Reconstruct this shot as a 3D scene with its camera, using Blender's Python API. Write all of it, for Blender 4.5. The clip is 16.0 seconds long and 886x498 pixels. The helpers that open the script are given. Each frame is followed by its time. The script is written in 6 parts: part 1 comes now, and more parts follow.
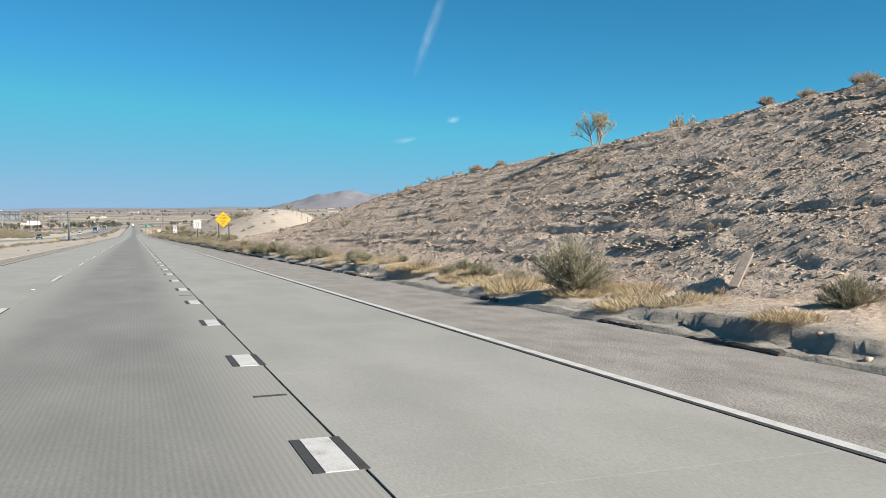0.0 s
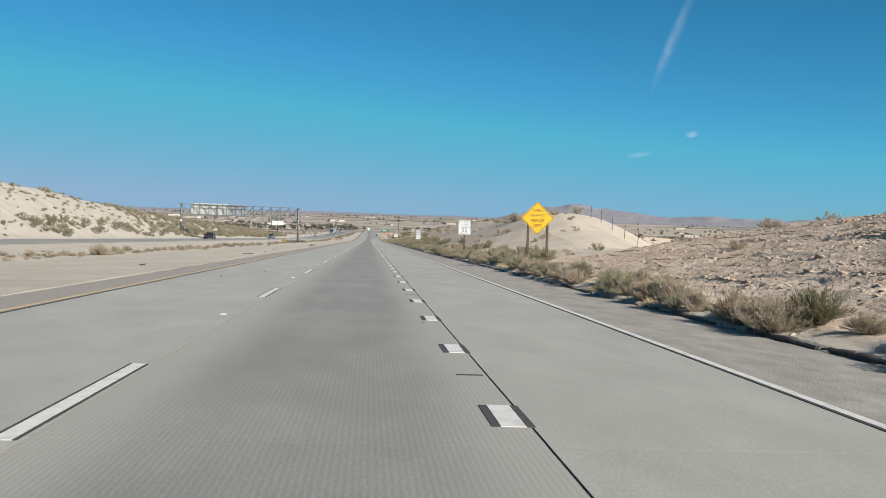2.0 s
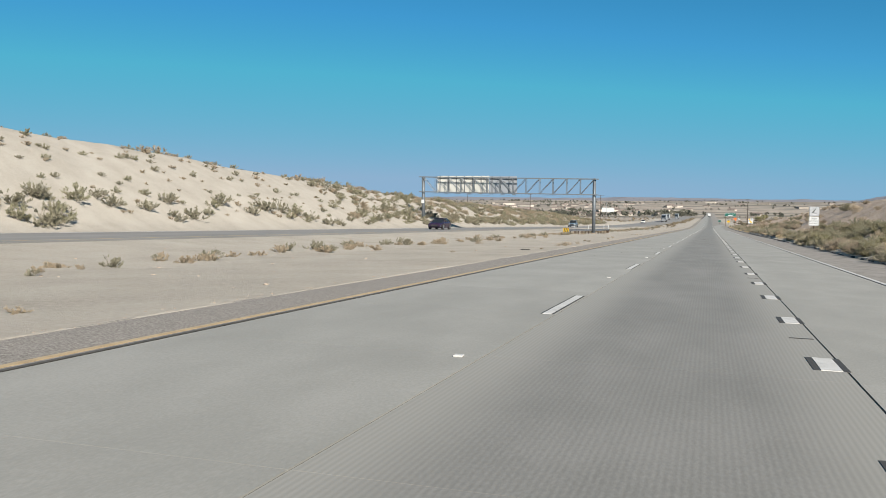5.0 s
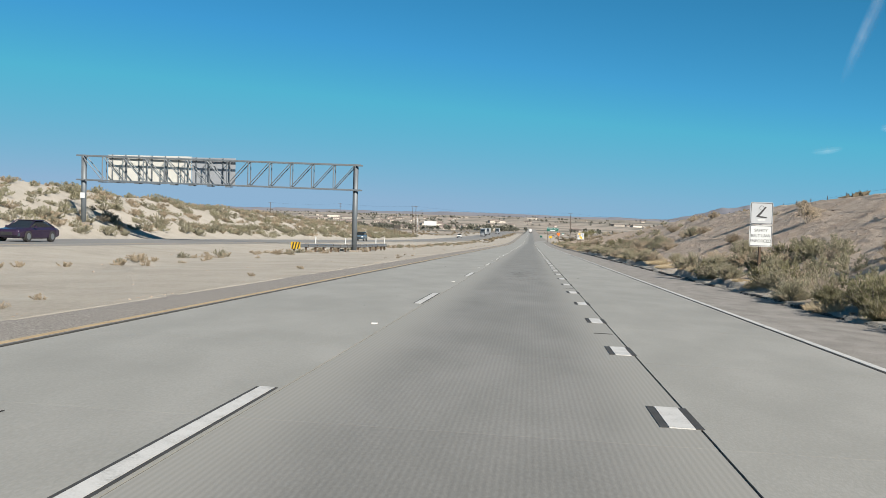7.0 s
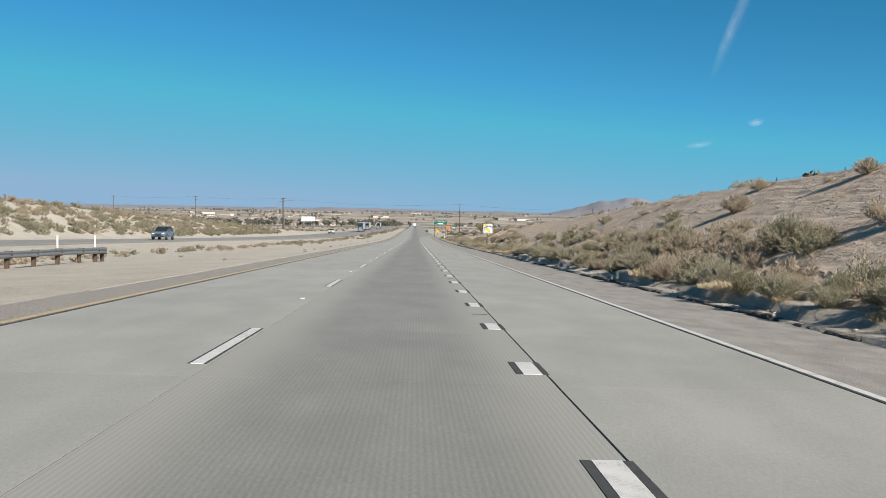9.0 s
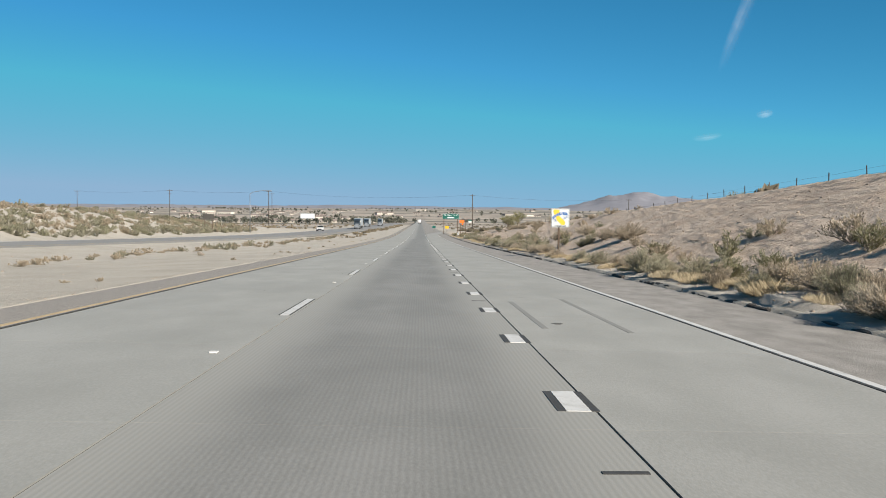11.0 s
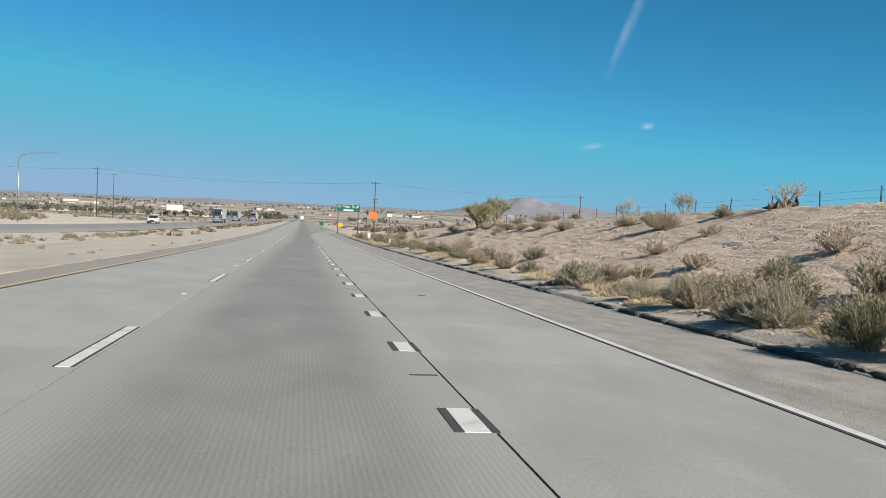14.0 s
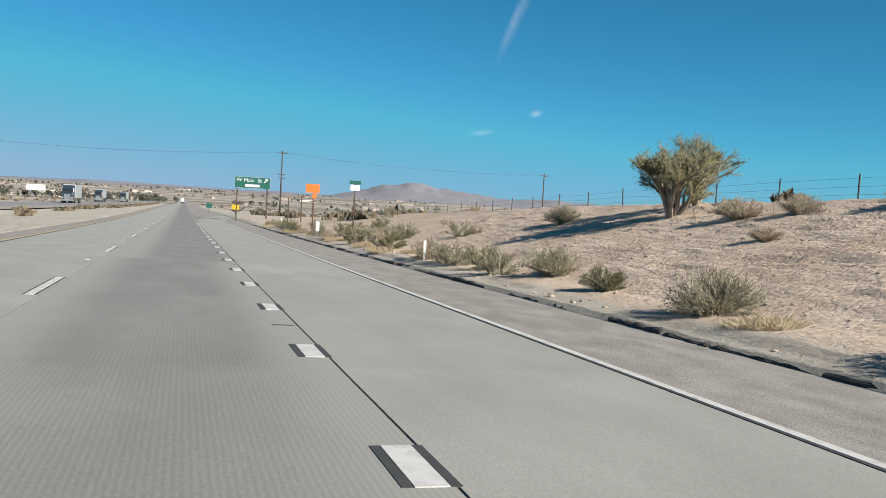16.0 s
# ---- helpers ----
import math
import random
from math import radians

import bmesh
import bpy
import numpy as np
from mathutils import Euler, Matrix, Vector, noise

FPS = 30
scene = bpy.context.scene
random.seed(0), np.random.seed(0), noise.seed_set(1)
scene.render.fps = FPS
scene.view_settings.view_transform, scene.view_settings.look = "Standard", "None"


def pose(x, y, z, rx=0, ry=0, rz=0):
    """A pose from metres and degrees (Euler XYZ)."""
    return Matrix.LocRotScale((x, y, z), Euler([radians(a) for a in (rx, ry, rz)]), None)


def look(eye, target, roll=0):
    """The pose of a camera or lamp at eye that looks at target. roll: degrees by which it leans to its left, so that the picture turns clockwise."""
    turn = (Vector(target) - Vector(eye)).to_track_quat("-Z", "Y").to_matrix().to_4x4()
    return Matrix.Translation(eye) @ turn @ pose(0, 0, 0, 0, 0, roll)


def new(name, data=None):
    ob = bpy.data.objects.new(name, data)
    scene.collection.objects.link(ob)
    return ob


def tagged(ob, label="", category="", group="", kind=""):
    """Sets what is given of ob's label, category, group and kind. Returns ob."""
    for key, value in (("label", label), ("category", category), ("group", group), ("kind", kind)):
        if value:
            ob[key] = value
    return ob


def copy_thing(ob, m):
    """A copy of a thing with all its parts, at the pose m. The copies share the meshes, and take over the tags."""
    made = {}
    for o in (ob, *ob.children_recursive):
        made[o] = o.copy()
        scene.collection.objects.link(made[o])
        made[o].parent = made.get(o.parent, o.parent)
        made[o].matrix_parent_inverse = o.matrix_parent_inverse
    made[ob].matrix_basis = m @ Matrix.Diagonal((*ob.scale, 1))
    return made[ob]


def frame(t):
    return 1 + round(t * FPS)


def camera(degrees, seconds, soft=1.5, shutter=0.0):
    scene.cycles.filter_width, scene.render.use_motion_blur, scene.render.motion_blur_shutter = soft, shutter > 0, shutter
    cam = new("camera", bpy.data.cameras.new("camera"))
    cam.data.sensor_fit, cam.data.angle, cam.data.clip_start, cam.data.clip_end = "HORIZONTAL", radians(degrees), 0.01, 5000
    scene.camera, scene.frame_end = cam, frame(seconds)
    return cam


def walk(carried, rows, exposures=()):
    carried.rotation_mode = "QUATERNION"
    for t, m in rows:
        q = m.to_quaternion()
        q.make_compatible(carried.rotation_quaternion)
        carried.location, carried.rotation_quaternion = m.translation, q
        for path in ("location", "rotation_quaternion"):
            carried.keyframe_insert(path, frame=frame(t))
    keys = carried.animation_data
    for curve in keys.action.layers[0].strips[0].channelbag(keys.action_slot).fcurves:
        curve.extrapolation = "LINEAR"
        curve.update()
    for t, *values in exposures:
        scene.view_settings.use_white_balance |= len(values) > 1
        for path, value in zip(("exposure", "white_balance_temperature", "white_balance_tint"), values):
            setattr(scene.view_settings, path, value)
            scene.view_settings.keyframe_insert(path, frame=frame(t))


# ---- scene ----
import itertools

PATH = [
    (0.0, pose(-0.000, 0.00, 1.479, 87.11, 0.82, -19.28)),
    (0.5, pose(-0.008, 13.44, 1.121, 87.17, 0.00, -15.00)),
    (1.0, pose(-0.016, 26.86, 0.763, 87.14, -0.65, -10.04)),
    (1.5, pose(-0.023, 40.28, 0.405, 87.60, -1.47, -5.07)),
    (2.0, pose(-0.031, 53.69, 0.048, 87.88, -1.56, -4.74)),
    (2.5, pose(-0.039, 67.09, -0.310, 88.30, -1.40, -2.81)),
    (3.0, pose(-0.047, 80.48, -0.667, 88.18, -1.26, -0.88)),
    (3.5, pose(-0.054, 93.86, -1.023, 90.79, -0.89, 10.65)),
    (3.7, pose(-0.057, 99.21, -1.166, 89.36, -1.25, 10.77)),
    (5.8, pose(-0.090, 155.28, -2.661, 86.61, -0.02, 19.54)),
    (6.0, pose(-0.093, 160.61, -2.803, 87.92, -1.41, 15.33)),
    (6.5, pose(-0.101, 173.93, -3.158, 87.96, -0.71, 9.44)),
    (7.0, pose(-0.108, 187.25, -3.513, 87.74, -1.62, 5.72)),
    (7.5, pose(-0.116, 200.55, -3.868, 87.67, -1.55, 0.22)),
    (8.0, pose(-0.124, 213.84, -4.223, 88.21, -2.15, -1.98)),
    (8.5, pose(-0.132, 227.13, -4.577, 87.17, -1.28, -1.64)),
    (8.7, pose(-0.135, 232.44, -4.718, 87.43, -1.08, -1.55)),
    (10.8, pose(-0.167, 288.11, -6.203, 87.95, -0.72, -4.50)),
    (11.0, pose(-0.170, 293.40, -6.344, 87.40, -0.40, -1.46)),
    (11.5, pose(-0.178, 306.63, -6.697, 87.36, 0.23, -2.12)),
    (12.0, pose(-0.185, 319.85, -7.049, 87.39, -1.47, -2.78)),
    (12.5, pose(-0.193, 333.06, -7.401, 87.96, -2.06, -3.11)),
    (13.0, pose(-0.200, 346.26, -7.753, 87.07, -1.58, -4.45)),
    (13.5, pose(-0.208, 359.44, -8.105, 86.99, -2.16, -7.60)),
    (14.0, pose(-0.216, 372.62, -8.456, 87.64, -2.51, -8.98)),
    (14.5, pose(-0.223, 385.79, -8.806, 87.99, -2.46, -13.95)),
    (15.0, pose(-0.231, 398.95, -9.144, 88.83, -1.87, -15.73)),
    (15.5, pose(-0.239, 412.10, -9.468, 87.28, -3.49, -16.43)),
    (16.0, pose(-0.246, 425.25, -9.778, 87.06, -3.19, -16.33)),
]
cam = camera(53.2, 16.0, soft=0.6)
EXPOSURES = ((0.0, 1.21), (0.5, 1.12), (1.0, 1.06), (1.5, 1.03), (3.5, 0.98), (6.0, 1.01), (8.5, 1.04), (13.5, 1.05), (16.0, 1.08))
walk(cam, PATH, EXPOSURES)

# ---- daylight: clear sky, sun low over the hill beside the lanes ----
SUN_EL, SUN_AZ = radians(31.5), radians(142)      # azimuth from +y towards +x
world = bpy.data.worlds.new("sky")
scene.world = world
world.use_nodes = True
wn = world.node_tree.nodes
sky = wn.new("ShaderNodeTexSky")
sky.sky_type, sky.sun_disc = "NISHITA", False
sky.sun_elevation, sky.sun_rotation = SUN_EL, SUN_AZ
sky.altitude, sky.air_density, sky.dust_density, sky.ozone_density = 1500, 0.8, 0.7, 1.6
# deep desert blue: red falls off faster than blue towards the zenith
split, join = wn.new("ShaderNodeSeparateColor"), wn.new("ShaderNodeCombineColor")
world.node_tree.links.new(sky.outputs[0], split.inputs[0])
for channel, power, gain in ((0, 1.3, 0.163), (1, 1.0, 0.758), (2, 1.0, 0.89)):
    curve, scaled = wn.new("ShaderNodeMath"), wn.new("ShaderNodeMath")
    curve.operation, scaled.operation = "POWER", "MULTIPLY"
    curve.inputs[1].default_value, scaled.inputs[1].default_value = power, gain
    world.node_tree.links.new(split.outputs[channel], curve.inputs[0])
    world.node_tree.links.new(curve.outputs[0], scaled.inputs[0])
    world.node_tree.links.new(scaled.outputs[0], join.inputs[channel])
haze = wn.new("ShaderNodeMixRGB")
haze.blend_type = "DARKEN"
haze.inputs[0].default_value = 1.0
haze.inputs[2].default_value = (2.42, 3.98, 5.68, 1)          # dusty air keeps the lowest sky from glaring
world.node_tree.links.new(join.outputs[0], haze.inputs[1])
world.node_tree.links.new(haze.outputs[0], wn["Background"].inputs[0])
wn["Background"].inputs[1].default_value = 0.0555
sun_data = bpy.data.lights.new("sun", "SUN")
sun_data.energy, sun_data.angle, sun_data.color = 5.0, radians(0.53), (1.0, 0.91, 0.795)
sun = new("sun", sun_data)
sun.matrix_world = look((0, 0, 0), (-math.sin(SUN_AZ) * math.cos(SUN_EL), -math.cos(SUN_AZ) * math.cos(SUN_EL), -math.sin(SUN_EL)))


# ---- materials ----
def material(name, colors, scale=1.0, fine=30.0, rough=0.85, metal=0.0, bump=0.2, bump_scale=None, stretch=(1, 1, 1), vary=0.0, spread=(0.3, 0.7)):
    """Two scales of noise between the given colours, with fine relief; vary: brightness change from object to object."""
    m = bpy.data.materials.new(name)
    m.use_nodes = True
    nt = m.node_tree
    n, l = nt.nodes, nt.links
    b = n["Principled BSDF"]
    b.inputs["Roughness"].default_value, b.inputs["Metallic"].default_value = rough, metal
    mp = n.new("ShaderNodeMapping")
    mp.inputs["Scale"].default_value = stretch
    geo = n.new("ShaderNodeNewGeometry")
    l.new(geo.outputs["Position"], mp.inputs["Vector"])
    a = n.new("ShaderNodeTexNoise")
    a.inputs["Scale"].default_value, a.inputs["Detail"].default_value = scale, 6
    f = n.new("ShaderNodeTexNoise")
    f.inputs["Scale"].default_value, f.inputs["Detail"].default_value = fine, 4
    for t in (a, f):
        l.new(mp.outputs[0], t.inputs["Vector"])
    mix = n.new("ShaderNodeMath")
    mix.operation = "MULTIPLY_ADD"
    mix.inputs[1].default_value = 0.45
    l.new(f.outputs["Fac"], mix.inputs[0])
    half = n.new("ShaderNodeMath")
    half.operation = "MULTIPLY"
    half.inputs[1].default_value = 0.55
    l.new(a.outputs["Fac"], half.inputs[0])
    l.new(half.outputs[0], mix.inputs[2])
    r = n.new("ShaderNodeValToRGB")
    e = r.color_ramp.elements
    for k, c in enumerate(colors):
        at = spread[0] + (spread[1] - spread[0]) * k / max(1, len(colors) - 1)
        el = e[k] if k < 2 else e.new(at)
        el.position, el.color = at, (*c, 1)
    l.new(mix.outputs[0], r.inputs[0])
    out = r.outputs[0]
    if vary:
        oi = n.new("ShaderNodeObjectInfo")
        mr = n.new("ShaderNodeMapRange")
        mr.inputs["To Min"].default_value, mr.inputs["To Max"].default_value = 1 - vary, 1 + vary
        l.new(oi.outputs["Random"], mr.inputs["Value"])
        mu = n.new("ShaderNodeMixRGB")
        mu.blend_type = "MULTIPLY"
        mu.inputs[0].default_value = 1
        l.new(out, mu.inputs[1])
        l.new(mr.outputs[0], mu.inputs[2])
        out = mu.outputs[0]
    l.new(out, b.inputs["Base Color"])
    if bump:
        bp = n.new("ShaderNodeBump")
        bp.inputs["Strength"].default_value, bp.inputs["Distance"].default_value = bump, 0.6 / (bump_scale or fine)
        bn = f
        if bump_scale:
            bn = n.new("ShaderNodeTexNoise")
            bn.inputs["Scale"].default_value, bn.inputs["Detail"].default_value = bump_scale, 8
            l.new(mp.outputs[0], bn.inputs["Vector"])
        l.new(bn.outputs["Fac"], bp.inputs["Height"])
        l.new(bp.outputs[0], b.inputs["Normal"])
    return m


def leafy(name, colors, vary=0.25, through_light=0.3):
    """Thin leaves and twigs: rough, some light comes through, each plant and island its own tone."""
    m = bpy.data.materials.new(name)
    m.use_nodes = True
    n, l = m.node_tree.nodes, m.node_tree.links
    b = n["Principled BSDF"]
    b.inputs["Roughness"].default_value = 0.8
    geo, oi = n.new("ShaderNodeNewGeometry"), n.new("ShaderNodeObjectInfo")
    r = n.new("ShaderNodeValToRGB")
    e = r.color_ramp.elements
    for k, c in enumerate(colors):
        el = e[k] if k < 2 else e.new(k / (len(colors) - 1))
        el.position, el.color = k / max(1, len(colors) - 1), (*c, 1)
    add = n.new("ShaderNodeMath")
    add.operation = "MULTIPLY_ADD"
    add.inputs[1].default_value = 0.55
    l.new(geo.outputs["Random Per Island"], add.inputs[0])
    h = n.new("ShaderNodeMath")
    h.operation = "MULTIPLY"
    h.inputs[1].default_value = 0.45
    l.new(oi.outputs["Random"], h.inputs[0])
    l.new(h.outputs[0], add.inputs[2])
    l.new(add.outputs[0], r.inputs[0])
    l.new(r.outputs[0], b.inputs["Base Color"])
    tr = n.new("ShaderNodeBsdfTranslucent")
    l.new(r.outputs[0], tr.inputs["Color"])
    ms = n.new("ShaderNodeMixShader")
    ms.inputs[0].default_value = through_light
    l.new(b.outputs[0], ms.inputs[1])
    l.new(tr.outputs[0], ms.inputs[2])
    l.new(ms.outputs[0], n["Material Output"].inputs["Surface"])
    return m


def ground_material():
    """Desert soil: pale sand on the flats, stony brown on the cut slopes by the 'stony' attribute, scrub tint paled as
    by haze far off.
    """
    m = bpy.data.materials.new("desert_soil")
    m.use_nodes = True
    n, l = m.node_tree.nodes, m.node_tree.links
    b = n["Principled BSDF"]
    b.inputs["Roughness"].default_value = 0.95
    b.inputs["Specular IOR Level"].default_value = 0.1
    geo = n.new("ShaderNodeNewGeometry")

    def noise(s, d=6, r=0.6):
        t = n.new("ShaderNodeTexNoise")
        t.inputs["Scale"].default_value, t.inputs["Detail"].default_value, t.inputs["Roughness"].default_value = s, d, r
        l.new(geo.outputs["Position"], t.inputs["Vector"])
        return t.outputs["Fac"]

    def ramp(fac, cols):
        r = n.new("ShaderNodeValToRGB")
        e = r.color_ramp.elements
        for k, (p, c) in enumerate(cols):
            el = e[k] if k < 2 else e.new(p)
            el.position, el.color = p, (*c, 1)
        l.new(fac, r.inputs[0])
        return r.outputs[0]

    def mix(fac, a, c):
        x = n.new("ShaderNodeMixRGB")
        l.new(fac, x.inputs[0]), l.new(a, x.inputs[1]), l.new(c, x.inputs[2])
        return x.outputs[0]

    def attr(name):
        a = n.new("ShaderNodeAttribute")
        a.attribute_name = name
        return a.outputs["Fac"]

    blend = n.new("ShaderNodeMath")
    blend.operation = "MULTIPLY_ADD"
    blend.inputs[1].default_value = 0.5
    hf = n.new("ShaderNodeMath")
    hf.operation = "MULTIPLY"
    hf.inputs[1].default_value = 0.5
    l.new(noise(0.35), hf.inputs[0])
    l.new(noise(9), blend.inputs[0])
    l.new(hf.outputs[0], blend.inputs[2])
    sand = ramp(blend.outputs[0], [(0.34, (0.266, 0.247, 0.213)), (0.5, (0.332, 0.311, 0.273)), (0.66, (0.38, 0.358, 0.319))])
    stone = ramp(blend.outputs[0], [(0.34, (0.33, 0.257, 0.197)), (0.44, (0.426, 0.34, 0.268)), (0.53, (0.481, 0.397, 0.32)), (0.64, (0.516, 0.433, 0.359))])
    # far plain: soil and green fields greyed and paled to stand in for haze
    scrub = ramp(noise(0.03, 8, 0.7), [(0.36, (0.18, 0.156, 0.133)), (0.5, (0.273, 0.239, 0.206)), (0.64, (0.346, 0.316, 0.276))])
    st = n.new("ShaderNodeMapping")
    st.inputs["Scale"].default_value = (0.25, 1.0, 1.0)
    l.new(geo.outputs["Position"], st.inputs["Vector"])
    fields = n.new("ShaderNodeTexNoise")
    fields.inputs["Scale"].default_value, fields.inputs["Detail"].default_value = 0.006, 5
    l.new(st.outputs[0], fields.inputs["Vector"])
    green = ramp(fields.outputs["Fac"], [(0.0, (0.0798, 0.0831, 0.0732)), (1.0, (0.106, 0.11, 0.0964))])
    patch = ramp(fields.outputs["Fac"], [(0.50, (0, 0, 0)), (0.56, (0.85, 0.85, 0.85))])
    scrub = mix(patch, scrub, green)
    col = mix(attr("stony"), sand, stone)
    # pebbles: each cell its own tone
    cells = n.new("ShaderNodeTexVoronoi")
    cells.inputs["Scale"].default_value = 9.0
    l.new(geo.outputs["Position"], cells.inputs["Vector"])
    tone = n.new("ShaderNodeSeparateColor")
    l.new(cells.outputs["Color"], tone.inputs[0])
    tr = n.new("ShaderNodeMapRange")
    tr.inputs["To Min"].default_value, tr.inputs["To Max"].default_value = 0.86, 1.1
    l.new(tone.outputs[0], tr.inputs["Value"])
    speck = n.new("ShaderNodeMixRGB")
    speck.blend_type = "MULTIPLY"
    l.new(attr("stony"), speck.inputs[0]), l.new(col, speck.inputs[1]), l.new(tr.outputs[0], speck.inputs[2])
    col = mix(attr("scrub"), speck.outputs[0], scrub)
    l.new(col, b.inputs["Base Color"])
    bp = n.new("ShaderNodeBump")
    bp.inputs["Strength"].default_value, bp.inputs["Distance"].default_value = 0.8, 0.06
    strata = n.new("ShaderNodeTexWave")
    strata.bands_direction, strata.wave_profile = "Z", "SAW"
    strata.inputs["Scale"].default_value, strata.inputs["Distortion"].default_value = 1.6, 6.0
    strata.inputs["Detail"].default_value, strata.inputs["Detail Scale"].default_value = 4.0, 0.8
    l.new(geo.outputs["Position"], strata.inputs["Vector"])
    layer = n.new("ShaderNodeMath")
    layer.operation = "MULTIPLY"
    l.new(strata.outputs["Fac"], layer.inputs[0])
    l.new(attr("stony"), layer.inputs[1])
    bq = n.new("ShaderNodeBump")
    bq.inputs["Strength"].default_value, bq.inputs["Distance"].default_value = 0.5, 0.06
    l.new(layer.outputs[0], bq.inputs["Height"])
    l.new(bq.outputs[0], bp.inputs["Normal"])
    hm = n.new("ShaderNodeMath")
    hm.operation = "MULTIPLY_ADD"
    hm.inputs[1].default_value = 0.7
    l.new(noise(22, 5, 0.75), hm.inputs[0])
    l.new(noise(5, 7, 0.72), hm.inputs[2])
    l.new(hm.outputs[0], bp.inputs["Height"])
    knob = n.new("ShaderNodeMath")
    knob.operation = "MULTIPLY"
    l.new(cells.outputs["Distance"], knob.inputs[0])
    l.new(attr("stony"), knob.inputs[1])
    bk = n.new("ShaderNodeBump")
    bk.invert = True
    bk.inputs["Strength"].default_value, bk.inputs["Distance"].default_value = 0.7, 0.035
    l.new(knob.outputs[0], bk.inputs["Height"])
    l.new(bp.outputs[0], bk.inputs["Normal"])
    l.new(bk.outputs[0], b.inputs["Normal"])
    return m


def concrete(name, dark, light, stain, groove=0.0, soft_edges=None):
    """Weathered lane concrete: stains, aggregate, tyre polish, lengthwise grooves."""
    m = material(name, (stain, dark, light), scale=0.9, fine=38, rough=0.8, bump=0.12, stretch=(1.2, 0.5, 1), vary=0.035, spread=(0.28, 0.62))
    n, l = m.node_tree.nodes, m.node_tree.links
    if soft_edges:
        co, sx, ab, mr = n.new("ShaderNodeTexCoord"), n.new("ShaderNodeSeparateXYZ"), n.new("ShaderNodeMath"), n.new("ShaderNodeMapRange")
        l.new(co.outputs["Object"], sx.inputs[0])
        ab.operation = "ABSOLUTE"
        l.new(sx.outputs["X"], ab.inputs[0])
        mr.interpolation_type = "SMOOTHSTEP"
        mr.inputs["From Min"].default_value, mr.inputs["From Max"].default_value = 0.75, 1.75
        l.new(ab.outputs[0], mr.inputs["Value"])
        mx = n.new("ShaderNodeMixRGB")
        mx.inputs[2].default_value = (*soft_edges, 1)
        l.new(mr.outputs[0], mx.inputs[0])
        l.new(n["Principled BSDF"].inputs["Base Color"].links[0].from_socket, mx.inputs[1])
        l.new(mx.outputs[0], n["Principled BSDF"].inputs["Base Color"])
    if soft_edges:
        g2, w2, r2, m2 = n.new("ShaderNodeNewGeometry"), n.new("ShaderNodeTexWave"), n.new("ShaderNodeMapRange"), n.new("ShaderNodeMixRGB")
        w2.bands_direction = "X"
        w2.inputs["Scale"].default_value, w2.inputs["Distortion"].default_value = 6.5, 0.0
        l.new(g2.outputs["Position"], w2.inputs["Vector"])
        r2.inputs["To Min"].default_value, r2.inputs["To Max"].default_value = 0.925, 1.045
        l.new(w2.outputs["Fac"], r2.inputs["Value"])
        m2.blend_type = "MULTIPLY"
        m2.inputs[0].default_value = 1.0
        l.new(n["Principled BSDF"].inputs["Base Color"].links[0].from_socket, m2.inputs[1])
        l.new(r2.outputs[0], m2.inputs[2])
        l.new(m2.outputs[0], n["Principled BSDF"].inputs["Base Color"])
    if soft_edges:
        # old oil drips and smears on the middle lane
        g3, mp3, ln3, nz3 = n.new("ShaderNodeNewGeometry"), n.new("ShaderNodeMapping"), n.new("ShaderNodeVectorMath"), n.new("ShaderNodeTexNoise")
        mp3.vector_type = "TEXTURE"
        mp3.inputs["Location"].default_value = (-0.5, 226.0, -6.0)
        mp3.inputs["Scale"].default_value = (0.8, 7.0, 3.0)
        l.new(g3.outputs["Position"], mp3.inputs["Vector"])
        ln3.operation = "LENGTH"
        l.new(mp3.outputs[0], ln3.inputs[0])
        st3 = n.new("ShaderNodeMapping")
        st3.inputs["Scale"].default_value = (2.6, 1.1, 1)
        l.new(g3.outputs["Position"], st3.inputs["Vector"])
        nz3.inputs["Scale"].default_value, nz3.inputs["Detail"].default_value = 1.2, 5
        l.new(st3.outputs[0], nz3.inputs["Vector"])
        d3, r3, x3 = n.new("ShaderNodeMath"), n.new("ShaderNodeMapRange"), n.new("ShaderNodeMixRGB")
        d3.operation = "MULTIPLY_ADD"
        d3.inputs[1].default_value = -0.22
        l.new(ln3.outputs["Value"], d3.inputs[0])
        l.new(nz3.outputs["Fac"], d3.inputs[2])
        r3.inputs["From Min"].default_value, r3.inputs["From Max"].default_value = 0.36, 0.58
        r3.inputs["To Max"].default_value = 0.55
        l.new(d3.outputs[0], r3.inputs["Value"])
        x3.inputs[2].default_value = (0.07, 0.068, 0.064, 1)
        l.new(r3.outputs[0], x3.inputs[0])
        l.new(n["Principled BSDF"].inputs["Base Color"].links[0].from_socket, x3.inputs[1])
        l.new(x3.outputs[0], n["Principled BSDF"].inputs["Base Color"])
    if groove:
        geo = n.new("ShaderNodeNewGeometry")
        w = n.new("ShaderNodeTexWave")
        w.bands_direction, w.wave_profile = "X", "SAW"
        w.inputs["Scale"].default_value, w.inputs["Distortion"].default_value = 16.5, 0.0
        l.new(geo.outputs["Position"], w.inputs["Vector"])
        bp = n.new("ShaderNodeBump")
        bp.inputs["Strength"].default_value, bp.inputs["Distance"].default_value = groove, 0.006
        l.new(w.outputs["Fac"], bp.inputs["Height"])
        old = n["Principled BSDF"].inputs["Normal"].links[0].from_socket
        l.new(old, bp.inputs["Normal"])
        l.new(bp.outputs[0], n["Principled BSDF"].inputs["Normal"])
    return m


